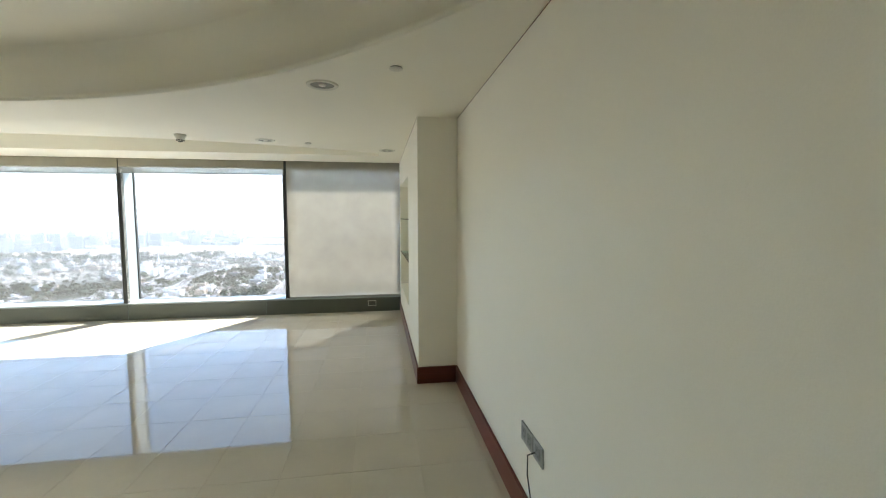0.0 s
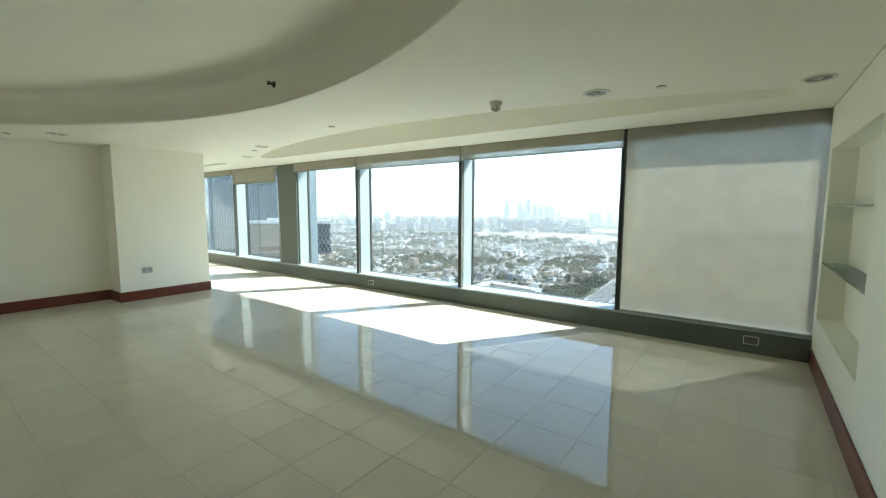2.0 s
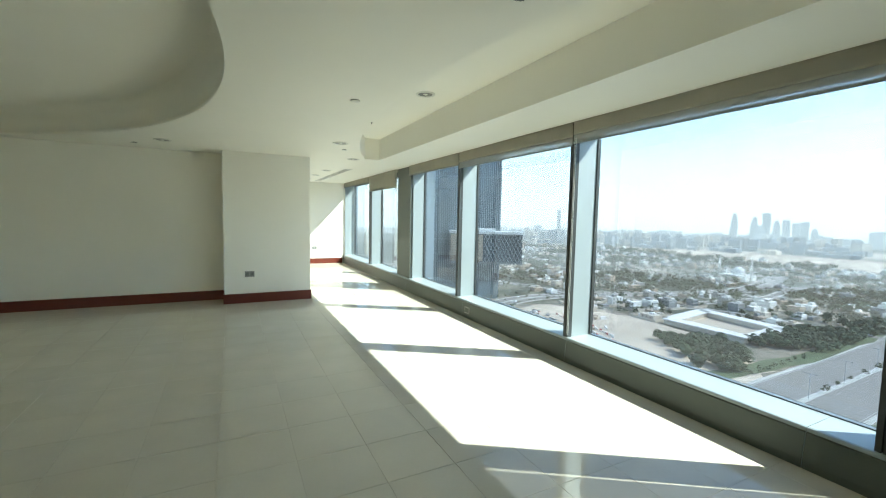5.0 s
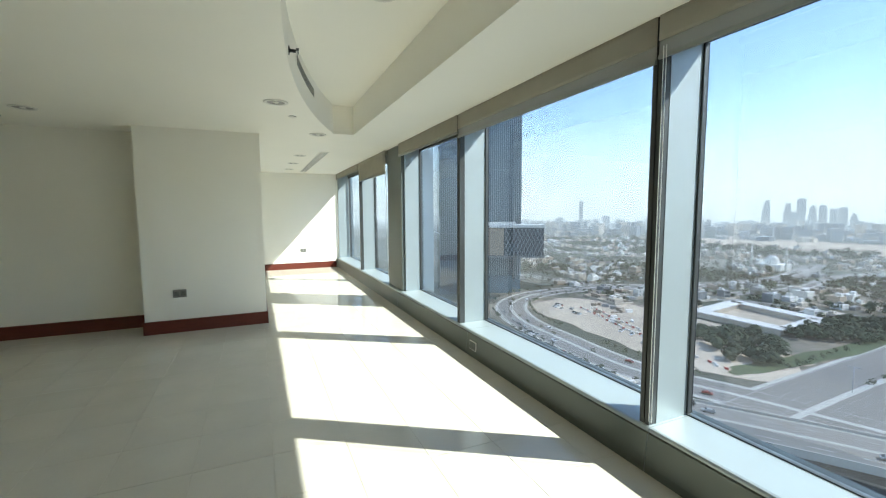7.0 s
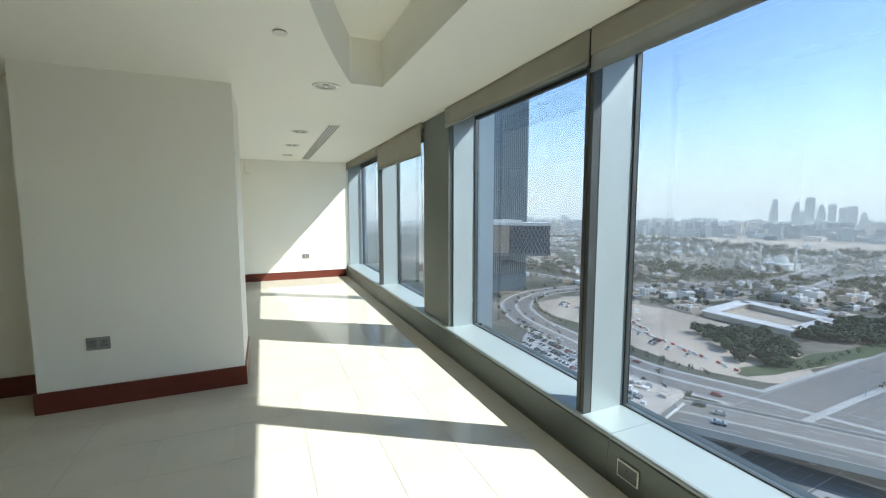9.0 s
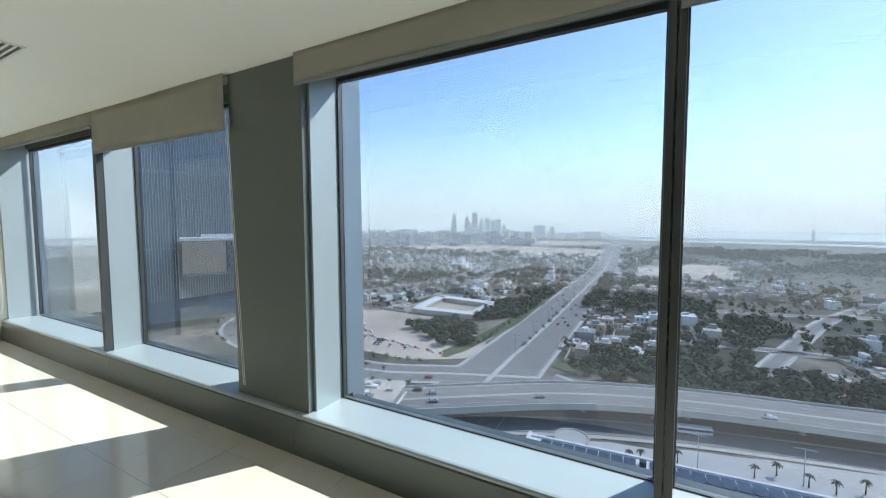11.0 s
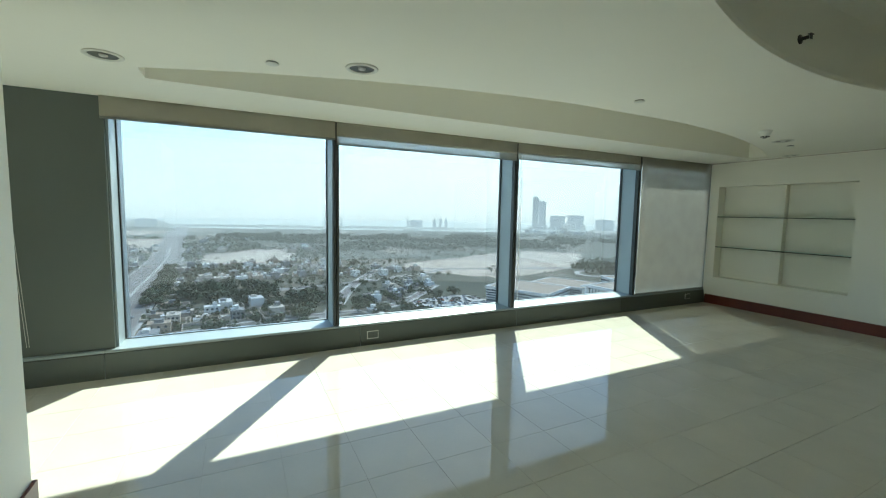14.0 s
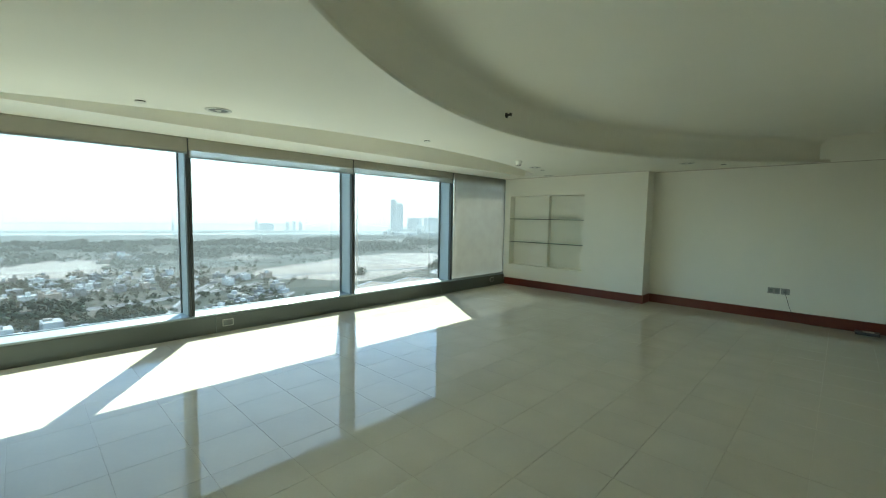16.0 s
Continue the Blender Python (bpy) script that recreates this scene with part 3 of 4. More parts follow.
def ground_mat():
    m = bpy.data.materials.new("city_ground")
    m.use_nodes = True
    n, l = m.node_tree.nodes, m.node_tree.links
    p = n["Principled BSDF"]
    p.inputs["Roughness"].default_value = 0.95
    tc = n.new("ShaderNodeTexCoord")
    def tex(scale, lo, hi):
        t, r = n.new("ShaderNodeTexNoise"), n.new("ShaderNodeMapRange")
        t.inputs["Scale"].default_value, t.inputs["Detail"].default_value, t.inputs["Roughness"].default_value = scale, 8, 0.62
        l.new(tc.outputs["Object"], t.inputs["Vector"])
        l.new(t.outputs["Fac"], r.inputs["Value"])
        r.inputs["From Min"].default_value, r.inputs["From Max"].default_value = lo, hi
        return r.outputs[0]
    def mix(f, a, b):
        x = n.new("ShaderNodeMix")
        x.data_type = "RGBA"
        l.new(f, x.inputs["Factor"])
        for s, c in (("A", a), ("B", b)):
            if isinstance(c, tuple):
                x.inputs[s].default_value = (*c, 1)
            else:
                l.new(c, x.inputs[s])
        return x.outputs["Result"]
    c = mix(tex(0.02, 0.4, 0.65), (0.33, 0.275, 0.205), (0.21, 0.185, 0.15))
    c = mix(tex(0.006, 0.38, 0.50), c, (0.06, 0.068, 0.045))
    c = mix(tex(0.0022, 0.60, 0.68), c, (0.34, 0.28, 0.20))
    c = mix(tex(0.12, 0.55, 0.75), c, (0.07, 0.08, 0.05))
    l.new(c, p.inputs["Base Color"])
    return m


bm = bmesh.new()
bm.faces.new([bm.verts.new((3900 * math.cos(2 * math.pi * k / 96), 3900 * math.sin(2 * math.pi * k / 96), G)) for k in range(96)])
structure(finish(bm, "ground", ground_mat()), "dusty sand-coloured city ground reaching the hazy horizon", "ground")


def spline(pts, step=8.0):
    """Points along a smooth line through pts."""
    P = [Vector(p) for p in pts]
    P = [P[0] * 2 - P[1]] + P + [P[-1] * 2 - P[-2]]
    out = []
    for a, b, c, d in zip(P, P[1:], P[2:], P[3:]):
        k = max(2, int((c - b).length / step))
        for i in range(k):
            t = i / k
            out.append(0.5 * (2 * b + (c - a) * t + (2 * a - 5 * b + 4 * c - d) * t * t + (3 * b - a - 3 * c + d) * t ** 3))
    return out + [P[-2]]


def ribbon(bm, line, off, width, z, slot=0, dash=0):
    """A flat strip beside a line. off: metres to the right of it."""
    side = []
    for i, p in enumerate(line):
        d = (line[min(i + 1, len(line) - 1)] - line[max(i - 1, 0)]).normalized()
        r = Vector((d.y, -d.x))
        side.append((p + r * (off - width / 2), p + r * (off + width / 2)))
    for i, (a, b) in enumerate(zip(side, side[1:])):
        if dash and i % dash:
            continue
        f = bm.faces.new([bm.verts.new((*q, z)) for q in (a[0], a[1], b[1], b[0])])
        f.material_index = slot


ROADS = []
def road(name, pts, width, z, lanes, label, median=0.0, mat=None):
    line = spline([Vector(p) for p in pts])
    ROADS.append(([tuple(p) for p in line[::2]], width / 2 + 5))
    bm = bmesh.new()
    ribbon(bm, line, 0, width, z)
    ribbon(bm, line, 0, width + 5, z - 0.06, 2)
    for k in range(1, lanes):
        o = -width / 2 + width * k / lanes
        if abs(o) > median / 2 + 1:
            ribbon(bm, line, o, 0.15, z + 0.05, 1, dash=2)
    for o in (-width / 2 + 0.8, width / 2 - 0.8):
        ribbon(bm, line, o, 0.3, z + 0.05, 1)
    if median:
        ribbon(bm, line, 0, median, z + 0.16, 2)
    return structure(finish(bm, name, [mat or ASPHALT, PAINT, PAVING]), label, "road"), line


hwy, HWY = road("road_highway", [(-84, 90), (-86, 150), (-89, 215), (-92, 330), (-98, 480), (-107, 720), (-125, 930), (-157, 1276), (-200, 1824), (-235, 2400)], 42, G + 0.35, 10, "wide straight multi-lane highway with a narrow median", 3.0)
low, LOW = road("road_lower", [(-420, -60), (-260, 20), (-165, 88), (-105, 134), (-50, 164), (0, 181), (70, 195), (140, 203), (200, 201), (330, 177), (600, 104)], 24, G + 0.30, 6, "dark asphalt road passing beneath the flyover", 1.5)
blv, BLV = road("road_boulevard", [(-66, 205), (-105, 190), (-150, 172), (-205, 172), (-262, 178), (-310, 205), (-335, 260), (-330, 340), (-300, 430), (-280, 560), (-330, 760)], 22, G + 0.32, 6, "curving boulevard lined with trees", 3.0)
srv, SRV = road("road_service", [(-62, 208), (-30, 196), (20, 198), (90, 214), (160, 226), (240, 214), (330, 190), (520, 150)], 11, G + 0.33, 3, "narrow pale service road")
x1, _ = road("road_cross", [(-90, 700), (60, 640), (200, 545), (420, 480), (700, 430)], 12, G + 0.33, 2, "distant cross road")
x2, _ = road("road_district", [(-470, 300), (-330, 340), (-220, 395), (-100, 420)], 10, G + 0.33, 2, "local street through a housing district")
x4, _ = road("road_lane", [(-60, 300), (20, 318), (110, 330), (190, 410)], 7, G + 0.33, 2, "local lane between walled houses")
x5, _ = road("road_lane", [(-70, 450), (40, 440), (150, 470), (260, 520)], 7, G + 0.33, 2, "local lane between walled houses")
x6, _ = road("road_lane", [(-250, 420), (-240, 520), (-260, 640), (-240, 760)], 8, G + 0.33, 2, "local lane through a housing district")
x7, _ = road("road_lane", [(-480, 520), (-360, 500), (-240, 520), (-110, 540)], 8, G + 0.33, 2, "local lane through a housing district")
x3, _ = road("road_east", [(30, 250), (60, 330), (100, 430), (150, 520)], 8, G + 0.33, 2, "local street between walled houses")

POLYS = []
def smooth_poly(pts, rough=4.0, seed=1):
    r = random.Random(seed)
    loop = [Vector(p) for p in pts]
    n = len(loop)
    out = []
    for i in range(n):
        a, b, c, d = loop[i - 1], loop[i], loop[(i + 1) % n], loop[(i + 2) % n]
        for k in range(5):
            t = k / 5
            q = 0.5 * (2 * b + (c - a) * t + (2 * a - 5 * b + 4 * c - d) * t * t + (3 * b - a - 3 * c + d) * t ** 3)
            out.append(q.lerp(b.lerp(c, t), 0.5) + Vector((r.uniform(-rough, rough), r.uniform(-rough, rough))))
    return out


def patch(name, pts, mat, z, label, category, keep_clear=True, rough=3.0):
    if keep_clear:
        POLYS.append([tuple(p) for p in pts])
    bm = bmesh.new()
    f = bm.faces.new([bm.verts.new((p.x, p.y, G + z)) for p in smooth_poly(pts, rough)])
    bmesh.ops.triangulate(bm, faces=[f])
    for f in bm.faces:
        if f.normal.z < 0:
            f.normal_flip()
    return structure(finish(bm, name, mat), label, category)


patch("sand_lot", [(-292, 205), (-306, 268), (-235, 302), (-175, 296), (-118, 262), (-112, 216), (-150, 196), (-215, 202)], SAND, 0.15, "bare sandy building lot", "ground")
patch("school_court", [(-213, 364), (-155, 358), (-156, 314), (-210, 312)], SAND, 0.2, "bare sandy school courtyard", "ground", rough=0.5)
patch("dune_field", [(190, 560), (300, 640), (560, 715), (640, 640), (470, 480), (330, 430), (290, 425), (225, 500)], SAND, 0.15, "wide bare sand field with tracks", "ground", rough=9)
patch("dune_field_far", [(-62, 800), (0, 890), (70, 890), (90, 780), (55, 675), (-58, 692)], SAND, 0.15, "bare sand field beside the highway", "ground", rough=9)
patch("sand_plain", [(-900, 1050), (-160, 1000), (-170, 1250), (-900, 1350)], SAND, 0.15, "far sandy plain", "ground", rough=15)
patch("car_park", [(134, 340), (195, 348), (206, 275), (170, 258), (122, 252)], PAVING, 0.2, "pale open car park", "car park", rough=0.5)
patch("car_park_west", [(-214, 143), (-235, 166), (-200, 160), (-150, 158), (-128, 150), (-122, 128), (-160, 118)], PAVING, 0.2, "crowded open car park", "car park", rough=0.5)
patch("plaza", [(-60, 118), (-58, 142), (0, 164), (70, 181), (140, 188), (240, 180), (240, 60), (60, 60)], PAVING, 0.15, "pale paved forecourt", "pavement", rough=1)
patch("lawn_corner", [(-66, 226), (-58, 252), (-52, 236), (-50, 222)], LAWN, 0.4, "small lawn at the road corner", "lawn", rough=0.6)
patch("lawn_oval", [(62, 173), (90, 180), (128, 184), (118, 175), (92, 167), (72, 167)], LAWN, 0.4, "planted oval island", "lawn", rough=1)
patch("lawn_court", [(70, 262), (92, 268), (96, 246), (76, 240)], LAWN, 0.4, "green playing field", "lawn", rough=0.5)
patch("verge", [(-122, 214), (-114, 300), (-118, 420), (-124, 420), (-126, 300), (-132, 220)], LAWN, 0.3, "green highway verge", "lawn", rough=1.5)
patch("lagoon", [(-240, 1950), (200, 1800), (700, 1640), (1300, 1380), (1500, 1500), (800, 1800), (200, 1960), (-240, 2100)], WATER, 0.2, "bright far lagoon", "water", rough=8)
patch("sea", [(-300, 2400), (300, 2250), (1000, 2000), (1900, 1500), (2600, 1900), (1500, 2900), (300, 3400), (-400, 3400)], WATER, 0.2, "pale sea at the horizon", "water", rough=10)
patch("salt_flat", [(-900, 1500), (-420, 1420), (-230, 1500), (-240, 1700), (-900, 1760)], SAND, 0.15, "far pale flat", "ground", rough=10)


def inside(x, y, poly):
    c = False
    for (x0, y0), (x1, y1) in zip(poly, poly[1:] + poly[:1]):
        if (y0 > y) != (y1 > y) and x < (x1 - x0) * (y - y0) / (y1 - y0) + x0:
            c = not c
    return c


WOODS = ([(-190, 262), (-135, 226), (-118, 248), (-150, 292)], [(-54, 222), (10, 206), (95, 222), (100, 256), (16, 268), (-48, 262)], [(100, 232), (128, 246), (126, 290), (98, 262)], [(-150, 300), (-118, 330), (-122, 420), (-150, 380)], [(-80, 400), (-66, 400), (-76, 640), (-92, 640)])
FAR_WOODS = ([(-110, 1000), (-80, 830), (200, 810), (420, 790), (660, 760), (900, 650), (1300, 480), (1500, 600), (900, 800), (300, 900)], [(-20, 1000), (300, 900), (900, 780), (1500, 600), (1700, 900), (900, 1250), (200, 1400), (-100, 1350)], [(300, 470), (520, 520), (760, 500), (900, 420), (600, 420), (420, 380)], [(-420, 920), (-170, 860), (-180, 960), (-420, 1010)])
SITES = [[(-150, 290), (-112, 290), (-112, 372), (-150, 372)], [(-200, 215), (-112, 215), (-112, 300), (-200, 300)], [(-232, 378), (-148, 368), (-142, 300), (-218, 298)], [(175, 160), (245, 160), (245, 215), (175, 215)], [(190, 255), (320, 255), (320, 460), (190, 460)], [(285, 190), (400, 190), (400, 290), (285, 290)], [(-60, 60), (160, 60), (160, 165), (-60, 165)], [(-140, 90), (-90, 90), (-90, 145), (-140, 145)], [(-400, 180), (-300, 180), (-300, 300), (-400, 300)], [(400, 350), (540, 350), (540, 470), (400, 470)]]


def blocked(x, y, margin=0.0, woods=True):
    for line, w in ROADS:
        lim = (w + margin) ** 2
        if any((x - a) ** 2 + (y - b) ** 2 < lim for a, b in line):
            return True
    return any(inside(x, y, p) for p in POLYS) or any(inside(x, y, p) for p in SITES) or (woods and any(inside(x, y, p) for p in WOODS))


class Heap:
    """Collects many small pieces into one mesh."""
    def __init__(self):
        self.v, self.f, self.s = [], [], []

    def box(self, cx, cy, z0, w, d, h, ang, slot):
        c, s = math.cos(ang), math.sin(ang)
        k = len(self.v)
        for z in (z0, z0 + h):
            for a, b in ((-1, -1), (1, -1), (1, 1), (-1, 1)):
                px, py = a * w / 2, b * d / 2
                self.v.append((cx + px * c - py * s, cy + px * s + py * c, z))
        for q in ((4, 5, 6, 7), (0, 1, 5, 4), (1, 2, 6, 5), (2, 3, 7, 6), (3, 0, 4, 7)):
            self.f.append(tuple(k + i for i in q))
            self.s.append(slot)

    def crown(self, x, y, z, r, h, n, rng, slot):
        """A leafy crown: many small tilted leaf clumps round a few limbs."""
        lobes = [(rng.uniform(-0.5, 0.5) * r, rng.uniform(-0.5, 0.5) * r, rng.uniform(0.4, 0.8) * h, rng.uniform(0.45, 0.7) * r) for _ in range(4)]
        for i in range(n):
            lx, ly, lz, lr = lobes[i % 4]
            u, w = rng.uniform(-1, 1), rng.uniform(0, 6.283)
            k = math.sqrt(1 - u * u) * lr * rng.uniform(0.75, 1.1)
            c = Vector((x + lx + k * math.cos(w), y + ly + k * math.sin(w), z + lz + u * lr * 0.75))
            nrm = Vector((math.cos(w), math.sin(w), u + 0.5 + rng.uniform(-0.5, 0.5)))
            t = nrm.cross(Vector((rng.uniform(-1, 1), rng.uniform(-1, 1), 1.3))).normalized()
            b = nrm.cross(t).normalized()
            e = lr * (rng.uniform(0.38, 0.62) if n < 20 else rng.uniform(0.24, 0.4))
            j = len(self.v)
            for a2, b2 in ((-1, -0.6), (0.2, -1), (1, 0.1), (0.3, 1), (-0.8, 0.7)):
                self.v.append(tuple(c + t * (a2 * e) + b * (b2 * e)))
            self.f.append((j, j + 1, j + 2, j + 3, j + 4))
            self.s.append(slot)

    def done(self, name, mats, parent=None):
        me = bpy.data.meshes.new(name)
        me.from_pydata(self.v, [], self.f)
        for m in mats:
            me.materials.append(m)
        me.polygons.foreach_set("material_index", self.s)
        me.update()
        ob = new(name, me)
        ob.parent = parent
        return ob


rng = random.Random(11)
houses, trees, far_trees = Heap(), Heap(), Heap()


def house(x, y, near):
    ang = 0.12 + 0.25 * math.sin(x * 0.004) + (1.5708 if rng.random() < 0.5 else 0)
    w, d, h = rng.uniform(7, 14), rng.uniform(6, 11), rng.choice((3.8, 4.2, 7.2, 7.6))
    slot = rng.choice((0, 0, 1, 1, 2, 2, 3, 3))
    houses.box(x, y, G, w, d, h, ang, slot)
    houses.box(x + rng.uniform(-2, 2), y + rng.uniform(-2, 2), G + h, w * rng.uniform(0.25, 0.5), d * rng.uniform(0.3, 0.5), rng.uniform(0.8, 3.0), ang, rng.choice((0, 0, 1, 3)))
    if rng.random() < 0.7:
        houses.box(x + rng.uniform(-9, 9), y + rng.uniform(-9, 9), G, rng.uniform(4, 9), rng.uniform(3, 6), rng.uniform(2.6, 3.6), ang, rng.choice((0, 1, 3, 3)))
    if near:
        c, s = math.cos(ang), math.sin(ang)
        for k in (-1, 1):
            houses.box(x + k * (w / 2 + 6) * c, y + k * (w / 2 + 6) * s, G, 0.4, d + 10, 2.1, ang, 1)
            houses.box(x - k * (d / 2 + 5) * s, y + k * (d / 2 + 5) * c, G, w + 12, 0.4, 2.1, ang, 1)
        for level in range(int(h // 3.4)):
            for k in (-0.3, 0.0, 0.3):
                for sd in (-1, 1):
                    px, py = k * w, sd * (d / 2 + 0.02)
                    houses.box(x + px * c - py * s, y + px * s + py * c, G + 1.1 + 3.4 * level, 1.4, 0.1, 1.5, ang, 4)


for y0, y1, cell, near in ((225, 520, 21, True), (520, 900, 25, False), (900, 1300, 40, False)):
    y = y0
    while y < y1:
        x = (-1.75 if y1 < 950 else -1.0) * y - 60
        while x < min(1.0 * y, 900):
            px, py = x + rng.uniform(-4, 4), y + rng.uniform(-4, 4)
            x += cell
            if (px > 260 and py > 330) or (px > 150 and py > 560) or inside(px, py, FAR_WOODS[1]) or blocked(px, py):
                continue
            grove = noise.noise((px * 0.011, py * 0.011, 7.7))
            if noise.noise((px * 0.008, py * 0.008, 3.1)) > -0.22 and grove < 0.26 and rng.random() < 0.8:
                house(px, py, near and py < 400 and px > -330)
            for _ in range(rng.choice((5, 6, 7)) if grove > 0.14 else rng.choice((2, 3, 4)) if near else rng.choice((1, 1, 2, 3))):
                tx, ty = px + rng.uniform(-11, 11), py + rng.uniform(-11, 11)
                if not blocked(tx, ty, -4):
                    r = rng.uniform(3.2, 6.4) if grove > 0.12 else rng.uniform(1.8, 4.2)
                    (trees if near else far_trees).crown(tx, ty, G + 0.8, r, r * 1.25, 44 if near and tx > -350 else 14, rng, rng.choice((0, 0, 1)))
        y += cell
for poly in WOODS:
    xs, ys = [p[0] for p in poly], [p[1] for p in poly]
    for _ in range(int((max(xs) - min(xs)) * (max(ys) - min(ys)) / 26)):
        x, y = rng.uniform(min(xs), max(xs)), rng.uniform(min(ys), max(ys))
        if inside(x, y, poly):
            r = rng.uniform(3.0, 5.2)
            trees.crown(x, y, G + 1.0, r, r * 1.35, 84, rng, 0 if rng.random() < 0.8 else 1)
for poly in FAR_WOODS:
    xs, ys = [p[0] for p in poly], [p[1] for p in poly]
    for _ in range(int((max(xs) - min(xs)) * (max(ys) - min(ys)) / 150)):
        x, y = rng.uniform(min(xs), max(xs)), rng.uniform(min(ys), max(ys))
        if inside(x, y, poly) and noise.noise((x * 0.007, y * 0.007, 8.0)) > -0.08 + 0.2 * rng.random():
            r = rng.uniform(5, 11)
            far_trees.crown(x, y, G + 1.0, r, r * 0.8, 10, rng, rng.choice((0, 0, 1)))
for line, off in ((BLV, 16), (BLV, -16), (BLV, 0), (HWY[19:90], -27), (HWY[19:60], 27), (HWY[20:44], 0)):
    for i in range(0, len(line) - 1):
        d = (line[i + 1] - line[i]).normalized()
        p = line[i] + Vector((d.y, -d.x)) * off
        if rng.random() < 0.75 and (off or i % 2 == 0) and not (line is BLV and p.x > -118):
            r = rng.uniform(1.5, 2.6)
            trees.crown(p.x + rng.uniform(-1, 1), p.y + rng.uniform(-1, 1), G + 1.2, r, r * 1.4, 30, rng, rng.choice((0, 1)))
# scattered scrub on the open ground
for _ in range(1500):
    x, y = rng.uniform(-350, 700), rng.uniform(430, 1000)
    if abs(x) < y:
        r = rng.uniform(1.5, 4.5)
        if not blocked(x, y, -3) or rng.random() < 0.1:
            far_trees.crown(x, y, G, r, r, 8, rng, rng.choice((0, 1)))
tagged(houses.done("district_houses", [RENDER_W, RENDER_C, RENDER_T, RENDER_G, DGLASS]), "low flat-roofed white and tan houses packed among trees", "houses", kind="stuff")
tagged(trees.done("city_trees", [LEAF, LEAF2]), "dark green leafy trees between the houses and roads", "trees", kind="stuff")
tagged(far_trees.done("far_trees", [LEAF, LEAF2]), "distant dark woods and scrub", "trees", kind="stuff")

# far low-rise belt
belt = Heap()
for _ in range(900):
    b, d = radians(rng.uniform(-66, -17)), rng.uniform(1400, 2700)
    belt.box(EYE[0] + d * math.sin(b), EYE[1] + d * math.cos(b), G, rng.uniform(16, 36), rng.uniform(14, 30), rng.choice((8, 10, 12, 15, 20, 34)), rng.uniform(0, 3), rng.choice((0, 0, 1)))
for _ in range(90):
    b, d = radians(rng.uniform(38, 66)), rng.uniform(1500, 2600)
    belt.box(EYE[0] + d * math.sin(b), EYE[1] + d * math.cos(b), G, rng.uniform(16, 40), rng.uniform(14, 30), rng.choice((8, 10, 14, 20, 30)), rng.uniform(0, 3), rng.choice((0, 1)))
tagged(belt.done("far_district", [FAR, RENDER_C]), "hazy belt of distant mid-rise buildings", "buildings", kind="stuff")


def skyscraper(bearing, width, top, dist, style):
    """A distant tower by its direction, angular width and the elevation of its top, in degrees."""
    b = radians(bearing)
    w = dist * radians(width)
    h = dist * math.tan(radians(top)) + 1.6 - G
    root = tagged(new("skyscraper"), "hazy blue-grey distant high-rise tower", "skyscraper", "distant skyline towers")
    hp = Heap()
    if style == 0:
        hp.box(0, 0, 0, w, w * 0.8, h, 0, 0)
        hp.box(0, 0, h, w * 0.5, w * 0.4, h * 0.03, 0, 0)
    elif style == 1:
        for k, s in ((0, 1.0), (0.62, 0.8), (0.82, 0.55), (0.93, 0.3)):
            hp.box(0, 0, h * k, w * s, w * s, h * ((0.62, 0.82, 0.93, 1.0)[(0, 0.62, 0.82, 0.93).index(k)] - k), 0, 0)
    else:
        n = 8
        for k in range(n):
            s = 1 - 0.75 * (k / n) ** 3
            hp.box(w * 0.12 * (k / n) ** 2, 0, h * k / n, w * s, w * s * 0.8, h / n, 0.0, 0)
    hp.done("shaft", [FAR], root)
    bands = Heap()
    for k in range(1, 14):
        bands.box(0, 0, h * 0.6 * k / 14, w * 1.01, w * 1.01 * (0.8 if style != 1 else 1), h * 0.012, 0, 0)
    bands.done("floor_bands", [RENDER_G], root)
    root.matrix_basis = pose(EYE[0] + dist * math.sin(b), EYE[1] + dist * math.cos(b), G, 0, 0, -bearing)


for row in ((-27.8, 0.75, 1.1, 2), (-26.0, 0.7, 0.75, 2), (-24.9, 0.75, 1.15, 0), (-24.0, 0.7, 0.5, 1), (-23.2, 0.65, 0.45, 0), (-22.4, 0.6, 0.1, 0), (-21.7, 0.7, 0.25, 0), (-20.9, 0.6, -0.3, 1), (-25.6, 0.8, -0.2, 0), (-47.3, 0.5, 1.3, 0), (-44.2, 0.9, -0.6, 0), (-42.8, 0.7, -0.9, 1), (-50.0, 1.0, -0.8, 0), (-35.0, 1.0, -1.0, 0)):
    skyscraper(*row[:3], 2700, row[3])
for row in ((-16.2, 1.5, -0.6, 0), (-14.5, 0.6, -0.7, 0), (-12.0, 1.5, -1.6, 0), (-9.4, 2.0, -1.35, 0), (-18.2, 0.9, -1.6, 0), (-29.6, 1.2, -1.2, 0)):
    skyscraper(*row[:3], 2100, row[3])
